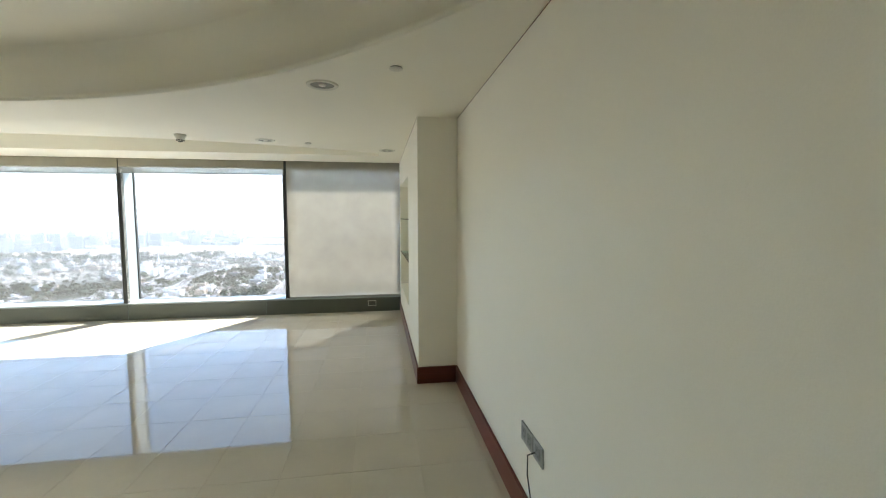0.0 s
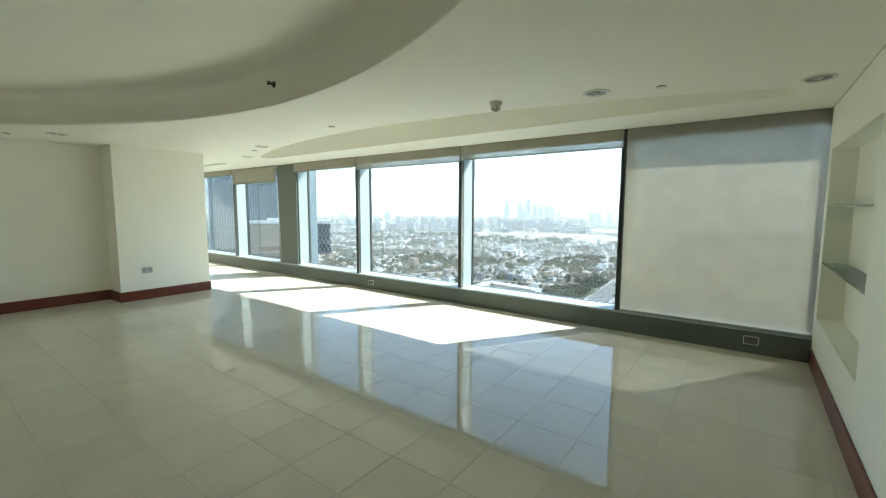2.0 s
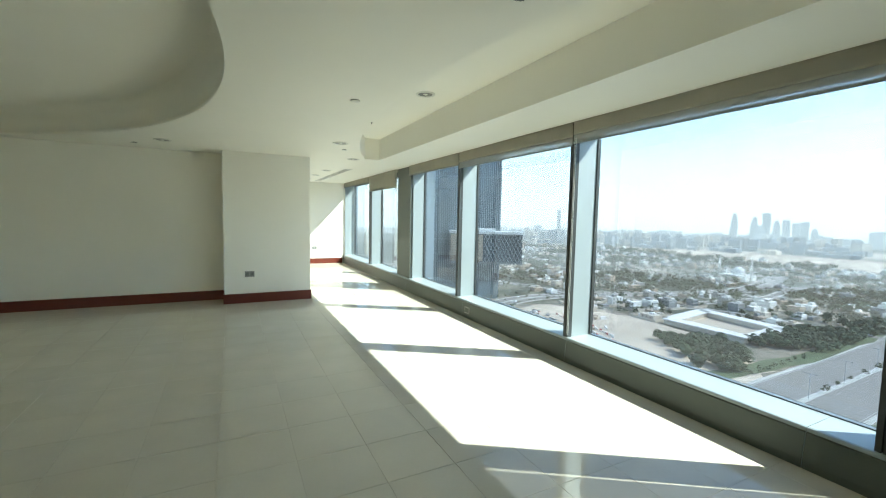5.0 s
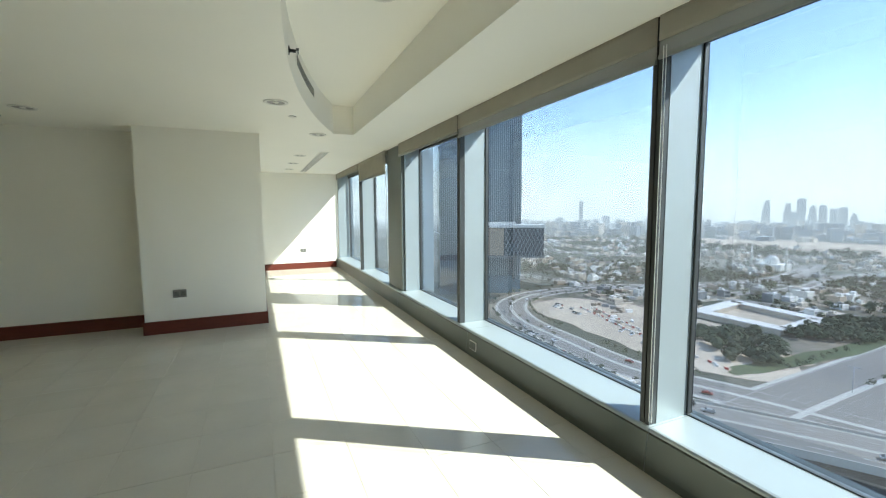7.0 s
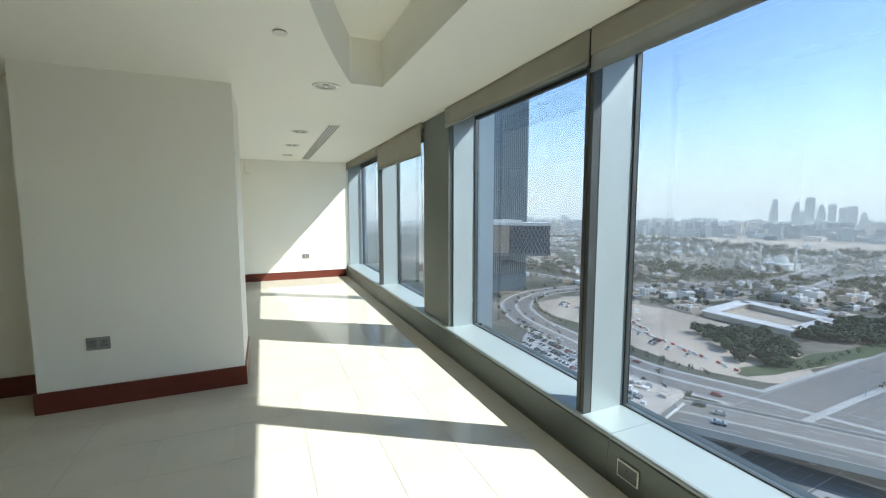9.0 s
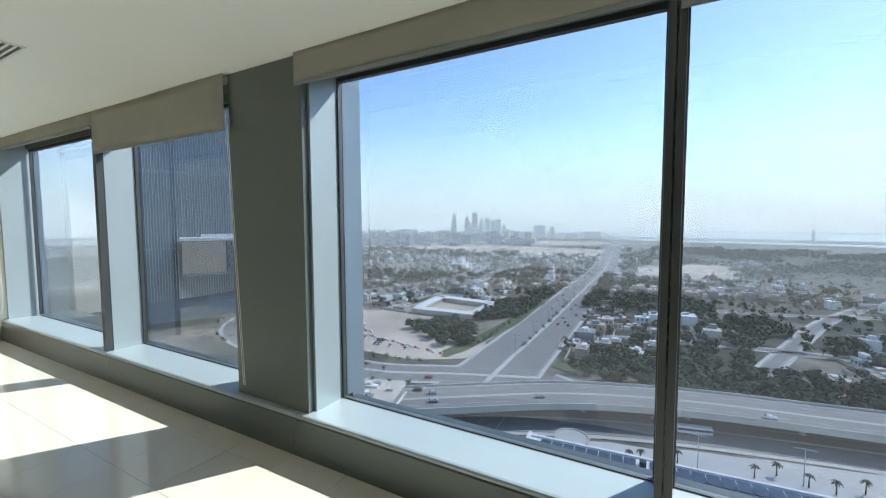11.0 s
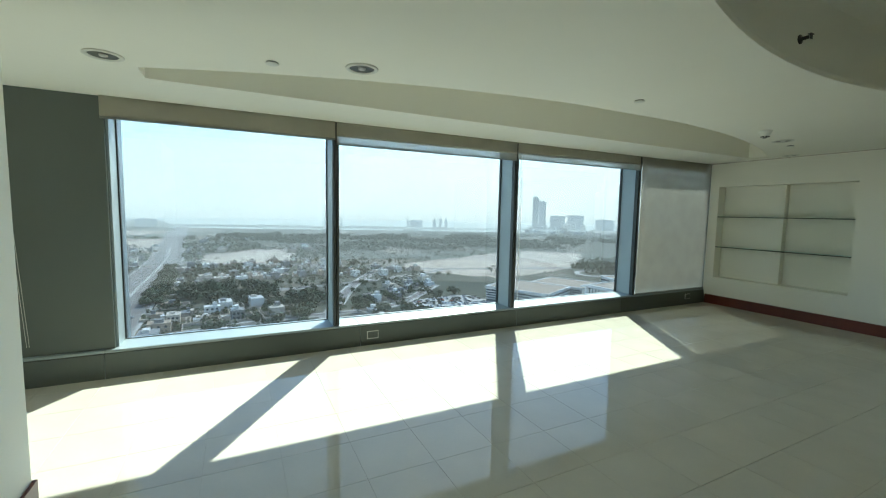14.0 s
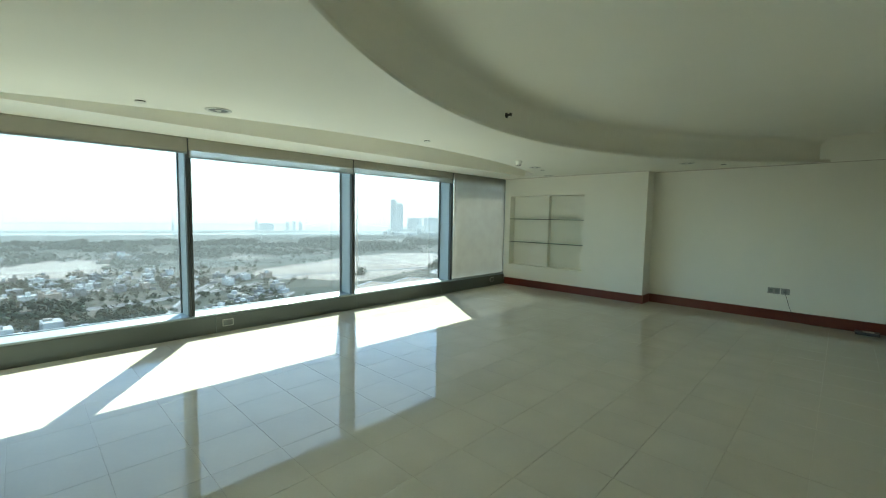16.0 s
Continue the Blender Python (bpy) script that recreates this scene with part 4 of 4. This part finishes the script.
for row in ((21.5, 0.35, -0.5, 1), (22.7, 1.7, -1.15, 0), (25.2, 0.5, -1.0, 0), (26.0, 0.4, -0.85, 0), (26.8, 0.45, -0.8, 1), (12.6, 0.3, -0.8, 1), (39.0, 0.8, 2.25, 0), (39.9, 0.9, 1.7, 0), (41.9, 1.9, -0.2, 0), (44.2, 2.0, -0.1, 0), (47.8, 2.2, -0.6, 0), (50.2, 1.0, -0.4, 0), (51.2, 0.8, 0.3, 0), (52.2, 0.8, 0.7, 1), (53.2, 0.6, 1.3, 0), (53.9, 0.5, 2.0, 1), (54.6, 0.55, 2.7, 1), (55.3, 0.5, 1.6, 0), (56.0, 0.55, 1.9, 1), (57.0, 0.7, 1.0, 0), (58.2, 0.9, 1.5, 0)):
    skyscraper(*row[:3], 2600, row[3])

# ---- flyover ----
FLY = spline([(-250, 40), (-175, 88), (-128, 118), (-88, 146), (-45, 174), (0, 190), (50, 199), (95, 206), (140, 210), (200, 208), (330, 184), (600, 112)], 6)
ZF = G + 8.0
root = structure(new("flyover"), "long curving concrete highway flyover on round piers", "flyover")
bm = bmesh.new()
ribbon(bm, FLY, 0, 24, ZF)
ribbon(bm, FLY, 0, 22, ZF - 1.6)
sides = bmesh.new()
for o in (-12, 12):
    for w0, z0, z1 in ((o, ZF - 1.6, ZF + 1.0),):
        pr = []
        for i, p in enumerate(FLY):
            d = (FLY[min(i + 1, len(FLY) - 1)] - FLY[max(i - 1, 0)]).normalized()
            q = p + Vector((d.y, -d.x)) * o
            q2 = p + Vector((d.y, -d.x)) * (o - 0.5 * (1 if o > 0 else -1))
            pr.append(((q.x, q.y), (q2.x, q2.y)))
        for a, b in zip(pr, pr[1:]):
            for e, f2 in ((0, 0), (1, 1)):
                sides.faces.new([sides.verts.new(v) for v in ((*a[e], z0), (*b[e], z0), (*b[e], z1), (*a[e], z1))])
            sides.faces.new([sides.verts.new(v) for v in ((*a[0], z1), (*b[0], z1), (*b[1], z1), (*a[1], z1))])
for f in bm.faces:
    if f.normal.z < 0:
        f.normal_flip()
finish(bm, "deck", CONCRETE, root)
finish(sides, "parapet", CONCRETE, root)
bm = bmesh.new()
for o in (-6.5, 0, 6.5):
    ribbon(bm, FLY, o, 0.3, ZF + 0.06, 0, dash=0 if o == 0 else 2)
finish(bm, "lane_lines", PAINT, root)
bm = bmesh.new()
for o in (-5.5, 5.5):
    ribbon(bm, FLY, o, 9.0, ZF + 0.03)
finish(bm, "carriageway", pmat("worn_asphalt", (0.25, 0.235, 0.21), 0.9, vary=0.12, scale=0.05, fine=0.6), root)
for i in range(4, len(FLY), 6):
    pier = lathe("pier", CONCRETE, [(1.1, 0), (1.1, 5.6), (2.6, 6.4)], root, 10)
    pier.matrix_local = pose(FLY[i].x, FLY[i].y, G)

# ---- cars ----
CAR_PAINTS = [pmat("car_paint_" + n, c, 0.3, vary=0.05) for n, c in (("white", (0.7, 0.7, 0.7)), ("silver", (0.35, 0.36, 0.37)), ("black", (0.03, 0.03, 0.03)), ("red", (0.3, 0.03, 0.02)))]
def car_proto(paint, colour):
    root = tagged(new("car"), colour + " passenger car on the road", "car", "cars on the roads")
    bm = bmesh.new()
    prof = [(-2.2, 0.45), (-2.2, 0.9), (-1.9, 1.0), (-1.2, 1.45), (0.6, 1.45), (1.3, 0.98), (2.1, 0.85), (2.25, 0.45)]
    for sgn in (-1, 1):
        bm.faces.new([bm.verts.new((x, sgn * (0.88 if z < 1.1 else 0.7), z)) for x, z in (prof if sgn > 0 else prof[::-1])])
    vs = list(bm.verts)
    a, b = vs[:8][::-1], vs[8:]
    for k in range(8):
        f = bm.faces.new((a[k], a[(k + 1) % 8], b[(k + 1) % 8], b[k]))
        if k in (2, 4):
            f.material_index = 1
    bmesh.ops.recalc_face_normals(bm, faces=bm.faces)
    finish(bm, "body", [paint, DGLASS], root)
    for x in (-1.35, 1.35):
        for y in (-0.8, 0.8):
            w = lathe("wheel", BLACK, [(0, -0.1), (0.32, -0.1), (0.32, 0.1), (0, 0.1)], root, 10)
            w.matrix_local = pose(x, y, 0.32, 90, 0, 0)
    return root


protos = [car_proto(m, c) for m, c in zip(CAR_PAINTS, ("white", "silver", "black", "red"))]
spots_on_roads = []
for line, z, offs, lo, hi, count in ((HWY, G + 0.4, (-15, -11, -7, 7, 11, 15), 4, 90, 26), (LOW, G + 0.35, (-9, -5, 5, 9), 16, 80, 16), (BLV, G + 0.36, (-7, 7), 2, 44, 12), (FLY, ZF + 0.05, (-8, -4, 4, 8), 20, 90, 10), (SRV, G + 0.36, (-2, 2), 10, 50, 6)):
    for _ in range(count):
        i = rng.randrange(lo, min(hi, len(line) - 2))
        d = (line[i + 1] - line[i]).normalized()
        o = rng.choice(offs)
        p = line[i] + Vector((d.y, -d.x)) * o
        spots_on_roads.append(pose(p.x, p.y, z, 0, 0, math.degrees(math.atan2(d.y, d.x)) + (180 if o < 0 else 0)))
for k, m in enumerate(spots_on_roads):
    q = protos[k % 4] if k < 4 else None
    if q:
        q.matrix_basis = m
    else:
        copy_thing(protos[rng.choice((0, 0, 0, 1, 1, 2, 3))], m)
parked = Heap()
for poly, ang, n, dens in (([(134, 340), (195, 348), (206, 275), (170, 258), (122, 252)], 0.2, 16, 0.62), ([(-214, 143), (-235, 166), (-200, 160), (-150, 158), (-128, 150), (-122, 128), (-160, 118)], 0.35, 20, 0.85), ([(-280, 222), (-290, 240), (-200, 216), (-150, 205), (-150, 212), (-200, 226)], 0.3, 14, 0.5), ([(84, 152), (130, 158), (130, 166), (84, 160)], 0.1, 12, 0.6)):
    xs, ys = [p[0] for p in poly], [p[1] for p in poly]
    y = min(ys)
    while y < max(ys):
        x = min(xs)
        while x < max(xs):
            if inside(x, y, poly) and rng.random() < dens:
                s = rng.choice((0, 0, 0, 0, 0, 1, 1, 2, 3) if rng.random() < 0.5 else (0, 0, 1, 2))
                parked.box(x, y, G + 0.4, 1.8, 4.3, 0.75, ang, s)
                parked.box(x, y - 0.2, G + 1.15, 1.5, 2.2, 0.5, ang, 4)
            x += 3.0
        y += 7.5
barriers = Heap()
for row, (a, b) in enumerate((((-268, 246), (-200, 226)), ((-200, 226), (-128, 214)), ((-262, 252), (-196, 233)))):
    n = int(math.hypot(b[0] - a[0], b[1] - a[1]) / 2.6)
    for i in range(n):
        t = i / n
        if rng.random() < 0.85:
            barriers.box(a[0] + (b[0] - a[0]) * t, a[1] + (b[1] - a[1]) * t + rng.uniform(-1.5, 1.5), G + 0.15, 2.1, 0.7, 1.1, -0.28, 1 if (i + row) % 4 == 0 else 0)
for _ in range(16):
    x, y = rng.uniform(-282, -215), rng.uniform(232, 268)
    barriers.box(x, y, G + 0.15, rng.uniform(1.5, 6), rng.uniform(1.5, 3), rng.uniform(0.8, 2.8), rng.uniform(0, 3), rng.choice((0, 2, 2, 3)))
tagged(barriers.done("site_barriers", [RENDER_W, RED, RENDER_G, RENDER_T]), "red and white road barriers and stacked materials on sand", "barriers", kind="stuff")
tagged(parked.done("parked_cars", CAR_PAINTS + [DGLASS]), "rows of parked cars, mostly white", "cars", kind="stuff")
root = tagged(new("bus"), "white city bus on the lower road", "bus")
boxes("body", CAR_PAINTS[0], [((-6, -1.25, 0.5), (6, 1.25, 3.1))], root, bevel=0.12)
boxes("window_band", DGLASS, [((-5.8, -1.28, 1.5), (5.8, 1.28, 2.4))], root)
root.matrix_basis = pose(2, 178, G + 0.3, 0, 0, 14)

# ---- buildings ----
def striped_office(name, corner, u, v, z1, label, floors, colonnade=False):
    """Office block with white bands and dark window strips. u, v: edges from the corner."""
    root = tagged(new(name), label, "office building", "office blocks")
    c, u, v = Vector(corner), Vector(u), Vector(v)
    mid = c + (u + v) / 2
    ang = math.atan2(u.y, u.x)
    h = z1 - G
    core, bands, cols, roof = Heap(), Heap(), Heap(), Heap()
    core.box(mid.x, mid.y, G, u.length - 1, v.length - 1, h - 0.5, ang, 0)
    step = h / floors
    for k in range(floors - (2 if colonnade else 0)):
        bands.box(mid.x, mid.y, G + k * step, u.length, v.length, step * 0.45, ang, 0)
    if colonnade:
        n = Vector((u.x, u.y)).normalized()
        w = Vector((v.x, v.y)).normalized()
        for k in range(13):
            for base, e in ((c, u), (c, v), (c + v, u), (c + u, v)):
                p = base + e * (k / 12)
                cols.box(p.x, p.y, G + (floors - 2) * step, 0.9, 0.9, step * 1.5, ang, 0)
    roof.box(mid.x, mid.y, z1 - step * 0.45, u.length + 2, v.length + 2, 0.8, ang, 1)
    roof.box(mid.x, mid.y, z1 - step * 0.45 + 0.8, u.length - 3, v.length - 3, 0.5, ang, 0)
    for a in (-0.5, 0.5):
        p = mid + u * a
        roof.box(p.x, p.y, z1 - step * 0.45 + 0.8, 1.2, v.length + 2, 0.9, ang, 1)
        p = mid + v * a
        roof.box(p.x, p.y, z1 - step * 0.45 + 0.8, u.length + 2, 1.2, 0.9, ang, 1)
    core.done("glazing", [DGLASS], root)
    bands.done("floor_bands", [RENDER_W], root)
    if colonnade:
        cols.done("colonnade", [RENDER_W], root)
    roof.done("roof", [RENDER_T, RENDER_W], root)


striped_office("office_block", (203, 172), (30, 4), (-13, 18), -44, "white banded office block with dark windows and a flat roof", 14, True)
striped_office("office_slab", (198, 317), (27, -55), (45, 22), -66, "long low white banded office slab", 6)
striped_office("office_slab", (262, 330), (22, -50), (40, 18), -68, "long low white banded office slab", 6)
striped_office("office_slab", (300, 246), (85, -22), (14, 40), -58, "long white banded office slab behind the car park", 9)

root = tagged(new("school"), "low white courtyard building with a flat pale roof", "school")
hp = Heap()
for cx, cy, w, d, a in ((-186, 364, 62, 9, -0.12), (-181, 309, 58, 9, 0.02), (-212, 340, 9, 52, 0.14), (-153, 336, 9, 46, 0.08)):
    hp.box(cx, cy, G, w, d, 3.8, a, 1)
    hp.box(cx, cy, G + 3.8, w + 2, d + 2, 0.7, a, 0)
hp.done("wings", [RENDER_W, RENDER_C], root)

root = tagged(new("corner_store"), "flat-roofed store with a red corner panel", "store")
hp = Heap()
hp.box(-113, 124, G, 24, 26, 12, 0.3, 1)
hp.box(-113, 124, G + 12, 25, 27, 1.0, 0.3, 2)
hp.box(-113, 124, G + 8.5, 25.5, 27.5, 0.5, 0.3, 0)
for _ in range(26):
    hp.box(-113 + rng.uniform(-9, 9), 124 + rng.uniform(-10, 10), G + 13, rng.uniform(1, 3), rng.uniform(1, 3), rng.uniform(0.6, 1.8), 0.3, rng.choice((0, 1, 2)))
hp.done("body", [RENDER_W, RENDER_G, RENDER_C], root)
hp = Heap()
hp.box(-99.6, 116.6, G + 6.5, 7, 7, 4.6, 0.3, 0)
hp.done("red_panel", [RED], root)

# mall roof with solar panels
root = tagged(new("mall"), "low mall with rows of dark solar panels on a white roof", "mall")
Z = -62.0
hp = Heap()
hp.box(15, 100, G, 112, 38, Z - G, 0.08, 0)
hp.box(13.5, 118.9, Z, 112, 0.7, 0.5, 0.08, 0)
hp.box(-41, 96, Z, 1.0, 38, 1.0, 0.08, 0)
hp.done("body", [RENDER_W], root)
panels, units = Heap(), Heap()
for i in range(34):
    for j in range(7):
        x, y = -37 + i * 3.1, 85.6 + j * 4.9
        if (i % 8 == 3 and j % 3 == 1) or rng.random() < 0.03:
            units.box(x, y + 0.08 * (x - 15), Z, 4.5, 5.0, 0.3, 0.08, 0)
            units.box(x, y + 0.08 * (x - 15), Z + 0.3, 1.6, 1.6, 1.4, 0.08, 1)
        else:
            panels.box(x, y + 0.08 * (x - 15), Z + 0.5, 2.9, 4.5, 0.12, 0.08, 0)
panels.done("solar_panel", [SOLAR], root)
units.done("roof_unit", [RENDER_W, DARK], root)
root = tagged(new("round_pavilion"), "small round grey concrete pavilion with a flat roof", "pavilion")
root.location = (-37, 146, G)
lathe("drum", CONCRETE, [(5.2, 0), (5.2, 3.6), (6.2, 3.7), (6.2, 4.3), (5.6, 4.3), (5.6, 4.0), (0, 4.1)], root, 24, smooth=False)


def palm():
    root = tagged(new("palm_tree"), "tall date palm with a spreading crown", "palm tree", "palms on the forecourt")
    lathe("trunk", BARK, [(0.35, 0), (0.24, 3), (0.2, 6.2), (0.0, 6.4)], root, 8)
    bm = bmesh.new()
    for k in range(16):
        a = 2 * math.pi * k / 16 + rng.uniform(-0.15, 0.15)
        lift = rng.uniform(0.2, 1.0)
        prev = None
        for s in range(6):
            t = s / 5
            r = 2.3 * t
            c = Vector((r * math.cos(a), r * math.sin(a), 6.3 + lift * 1.5 * t - 2.0 * t * t))
            w = Vector((-math.sin(a), math.cos(a), 0)) * (0.3 * math.sin(0.4 + 2.6 * t) + 0.03)
            row = (bm.verts.new(c - w - Vector((0, 0, 0.12))), bm.verts.new(c), bm.verts.new(c + w - Vector((0, 0, 0.12))))
            if prev:
                bm.faces.new((prev[0], prev[1], row[1], row[0]))
                bm.faces.new((prev[1], prev[2], row[2], row[1]))
            prev = row
    finish(bm, "fronds", LEAF2, root)
    return root


p0 = palm()
p0.matrix_basis = pose(-18, 146, G) @ Matrix.Scale(0.68, 4)
for i in range(26):
    x = -15 + i * 6.5 + rng.uniform(-2, 2)
    copy_thing(p0, pose(x, rng.choice((142, 148, 154, 158)) + 0.12 * x + rng.uniform(-2, 2), G, 0, 0, rng.uniform(0, 360)))

def street_lamp():
    root = tagged(new("street_lamp"), "tall grey steel street lamp with two arms", "street lamp", "street lamps")
    lathe("pole", FIN, [(0.16, 0), (0.09, 12), (0.0, 12.1)], root, 8)
    boxes("arm", FIN, [((-2.2, -0.06, 11.8), (2.2, 0.06, 11.95))], root)
    boxes("lamp_head", RENDER_G, [((-2.9, -0.18, 11.72), (-2.1, 0.18, 11.9)), ((2.1, -0.18, 11.72), (2.9, 0.18, 11.9))], root)
    return root


l0 = street_lamp()
l0.matrix_basis = pose(58, 163, G)
for x, y in ((96, 163), (112, 170), (136, 172), (162, 170), (30, 158), (2, 152)):
    copy_thing(l0, pose(x, y, G))
for i in range(18, 80, 5):
    d = (HWY[i + 1] - HWY[i]).normalized()
    copy_thing(l0, pose(HWY[i].x, HWY[i].y, G + 0.5, 0, 0, math.degrees(math.atan2(d.y, d.x)) - 90))

# running track
bm = bmesh.new()
for k in range(40):
    a, b = 2 * math.pi * k / 40, 2 * math.pi * (k + 1) / 40
    bm.faces.new([bm.verts.new((465 + rx * math.cos(t), 410 + ry * math.sin(t), G + 0.4)) for t, rx, ry in ((a, 58, 36), (b, 58, 36), (b, 50, 28), (a, 50, 28))])
structure(finish(bm, "running_track", PAVING), "pale oval track in the far park", "track")

# domed mosque with two minarets
root = tagged(new("mosque"), "white mosque with a dome and two slender minarets", "mosque")
root.location = (-330, 640, G)
boxes("hall", RENDER_W, [((-16, -14, 0), (16, 14, 9))], root, bevel=0.3)
lathe("dome", RENDER_W, [(8, 9), (8, 12), (7.6, 14.5), (6, 17.5), (3.2, 19.6), (0.3, 20.6), (0, 23)], root, 20)
for x in (-22, 20):
    mn = lathe("minaret", RENDER_W, [(1.6, 0), (1.4, 22), (2.1, 22.4), (2.1, 23.4), (1.1, 23.6), (1.0, 32), (0, 37)], root, 12)
    mn.matrix_local = pose(x, -8, 0)

# ---- neighbouring tower with a hung lattice box ----
def by_bearing(b, d, z=0.0):
    return (EYE[0] + d * math.sin(radians(b)), EYE[1] + d * math.cos(radians(b)), z)


root = tagged(new("glass_tower"), "tall blue-grey glass tower with pale vertical fins", "skyscraper")
root.matrix_basis = pose(*by_bearing(-61.0, 430, G), 0, 0, 61.0 + 12)
hp = Heap()
hp.box(0, 0, 0, 82, 44, 330, 0, 0)
hp.done("glazing", [TOWER], root)
fins = Heap()
for i in range(42):
    fins.box(-40 + i * 1.95, -22.6, 18, 0.45, 1.2, 312, 0, 0)
for i in range(20):
    fins.box(41.5, -20 + i * 2.1, 18, 1.0, 0.4, 312, 0, 0)
fins.done("fin", [FIN], root)
slabs = Heap()
for k in range(5):
    slabs.box(0, 0, 60 + k * 62, 83.4, 45.4, 0.9, 0, 0)
slabs.done("floor_slab", [FIN], root)
root = tagged(new("link_building"), "long hung box with diamond lattice glazing and a white roof", "building")
root.matrix_basis = pose(*by_bearing(-56.7, 392, -39.0), 0, 0, 56.7)
hp = Heap()
hp.box(0, 0, 0, 66, 22, 26, 0, 0)
hp.done("glazing", [DGLASS], root)
boxes("roof", RENDER_W, [((-35, -12.5, 26), (34, 12.5, 28.5)), ((-20, -6, 28.5), (8, 6, 31))], root)
boxes("floor_edge", RENDER_G, [((-33.5, -11.5, -1.5), (33.5, 11.5, -0.01))], root)
bm = bmesh.new()
def strut(bm, a, b, r):
    a, b = Vector(a), Vector(b)
    d = (b - a).normalized()
    s = d.cross(Vector((0, 1, 0))).normalized() * r
    t = Vector((0, r, 0))
    for n1, n2 in ((s, t), (t, -s), (-s, -t), (-t, s)):
        bm.faces.new([bm.verts.new(q) for q in (a + n1, b + n1, b + n2, a + n2)])
for k in range(-5, 20):
    for sgn in (1, -1):
        x0 = -2 + k * 3.5
        a, b = ((x0, 0), (x0 + 13, 26)) if sgn > 0 else ((x0 + 13, 0), (x0, 26))
        lo, hi = -2.0, 33.0
        pts = []
        for (px, pz), (qx, qz) in ((a, b),):
            t0 = max(0, min(1, ((lo if qx > px else hi) - px) / (qx - px)))
            t1 = max(0, min(1, ((hi if qx > px else lo) - px) / (qx - px)))
            if t1 - t0 > 0.02:
                strut(bm, (px + (qx - px) * t0, -11.3, pz + (qz - pz) * t0), (px + (qx - px) * t1, -11.3, pz + (qz - pz) * t1), 0.28)
finish(bm, "lattice", FIN, root)
boxes("timber_panel", RENDER_T, [((-33.2, -11.6, 0.5), (-3, -11.05, 25.5))], root)

# ---- imitated haze: thin see-through shells far outside that glow ----
def glow_shell_mat(strength, colour, power):
    m = bpy.data.materials.new("haze_glow_shell")
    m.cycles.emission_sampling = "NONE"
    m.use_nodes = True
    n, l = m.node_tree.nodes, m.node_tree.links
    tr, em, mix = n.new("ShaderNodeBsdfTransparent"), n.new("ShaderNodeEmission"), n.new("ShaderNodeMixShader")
    # Emission puts the haze's brightness into the shell; it fades towards the top.
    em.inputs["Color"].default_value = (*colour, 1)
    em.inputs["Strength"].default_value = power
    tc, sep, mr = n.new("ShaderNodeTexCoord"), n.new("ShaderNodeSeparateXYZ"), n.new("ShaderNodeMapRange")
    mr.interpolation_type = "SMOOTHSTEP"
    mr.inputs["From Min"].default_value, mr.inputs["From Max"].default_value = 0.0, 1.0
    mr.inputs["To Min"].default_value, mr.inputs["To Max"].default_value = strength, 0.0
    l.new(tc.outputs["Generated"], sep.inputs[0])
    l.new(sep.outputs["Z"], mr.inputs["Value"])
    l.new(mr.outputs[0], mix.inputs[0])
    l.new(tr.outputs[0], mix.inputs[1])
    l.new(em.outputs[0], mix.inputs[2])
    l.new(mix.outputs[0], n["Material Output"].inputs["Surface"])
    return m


for radius, height, strength, air, power in HAZE_SHELLS:
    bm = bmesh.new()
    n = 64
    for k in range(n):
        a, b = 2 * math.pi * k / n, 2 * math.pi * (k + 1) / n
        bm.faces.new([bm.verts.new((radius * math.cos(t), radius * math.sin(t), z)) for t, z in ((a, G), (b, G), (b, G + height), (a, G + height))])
    ob = structure(finish(bm, "backdrop_haze", glow_shell_mat(strength, air, power)), "glowing shell imitating pale bright haze over the distant city", "haze")
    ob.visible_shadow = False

# ---- floor tiles ----
PITCH, JX, JY = 0.4445, -1.895, -2.935
floor = structure(boxes("floor", GROUT, [((END_X - 0.2, -10.4, -0.3), (0.7, 0.3, -0.0025))]), "floor of polished cream square tiles with fine grey joints", "floor")


def tile_mesh():
    bm = bmesh.new()
    h, e = (PITCH - 0.0020) / 2, 0.0007
    rings = [[bm.verts.new((sx * r, sy * r, z)) for sx, sy in ((-1, -1), (1, -1), (1, 1), (-1, 1))] for r, z in ((h, -0.008), (h, -e), (h - e, 0.0))]
    for a, b in zip(rings, rings[1:]):
        for k in range(4):
            bm.faces.new((a[k], a[(k + 1) % 4], b[(k + 1) % 4], b[k]))
    bm.faces.new(rings[2])
    me = bpy.data.meshes.new("tile")
    bm.to_mesh(me)
    bm.free()
    me.materials.append(TILE)
    return me


tile_data = tile_mesh()
rest = bmesh.new()
rng = random.Random(7)
for i in range(-30, 7):
    for j in range(-18, 8):
        x, y = JX + (i + 0.5) * PITCH, JY + (j + 0.5) * PITCH
        if x < END_X - 0.2 or x > 0.55 or y > 0.25 or (x < -9.8 and y < -4.0) or (x < -2.7 and y < BACK_Y - 0.3):
            continue
        if x > -9.4 and y > -6.0 and x < 0.1:
            ob = new("tile", tile_data)
            ob.parent = floor
            ob.matrix_basis = pose(x, y, rng.uniform(-0.0003, 0.0), rng.uniform(-0.03, 0.03), rng.uniform(-0.03, 0.03), 90 * rng.randrange(4))
        else:
            h = (PITCH - 0.0020) / 2
            add_box(rest, (x - h, y - h, -0.008), (x + h, y + h, 0.0))
tagged(finish(rest, "outer_tiles", TILE, floor), kind="stuff")
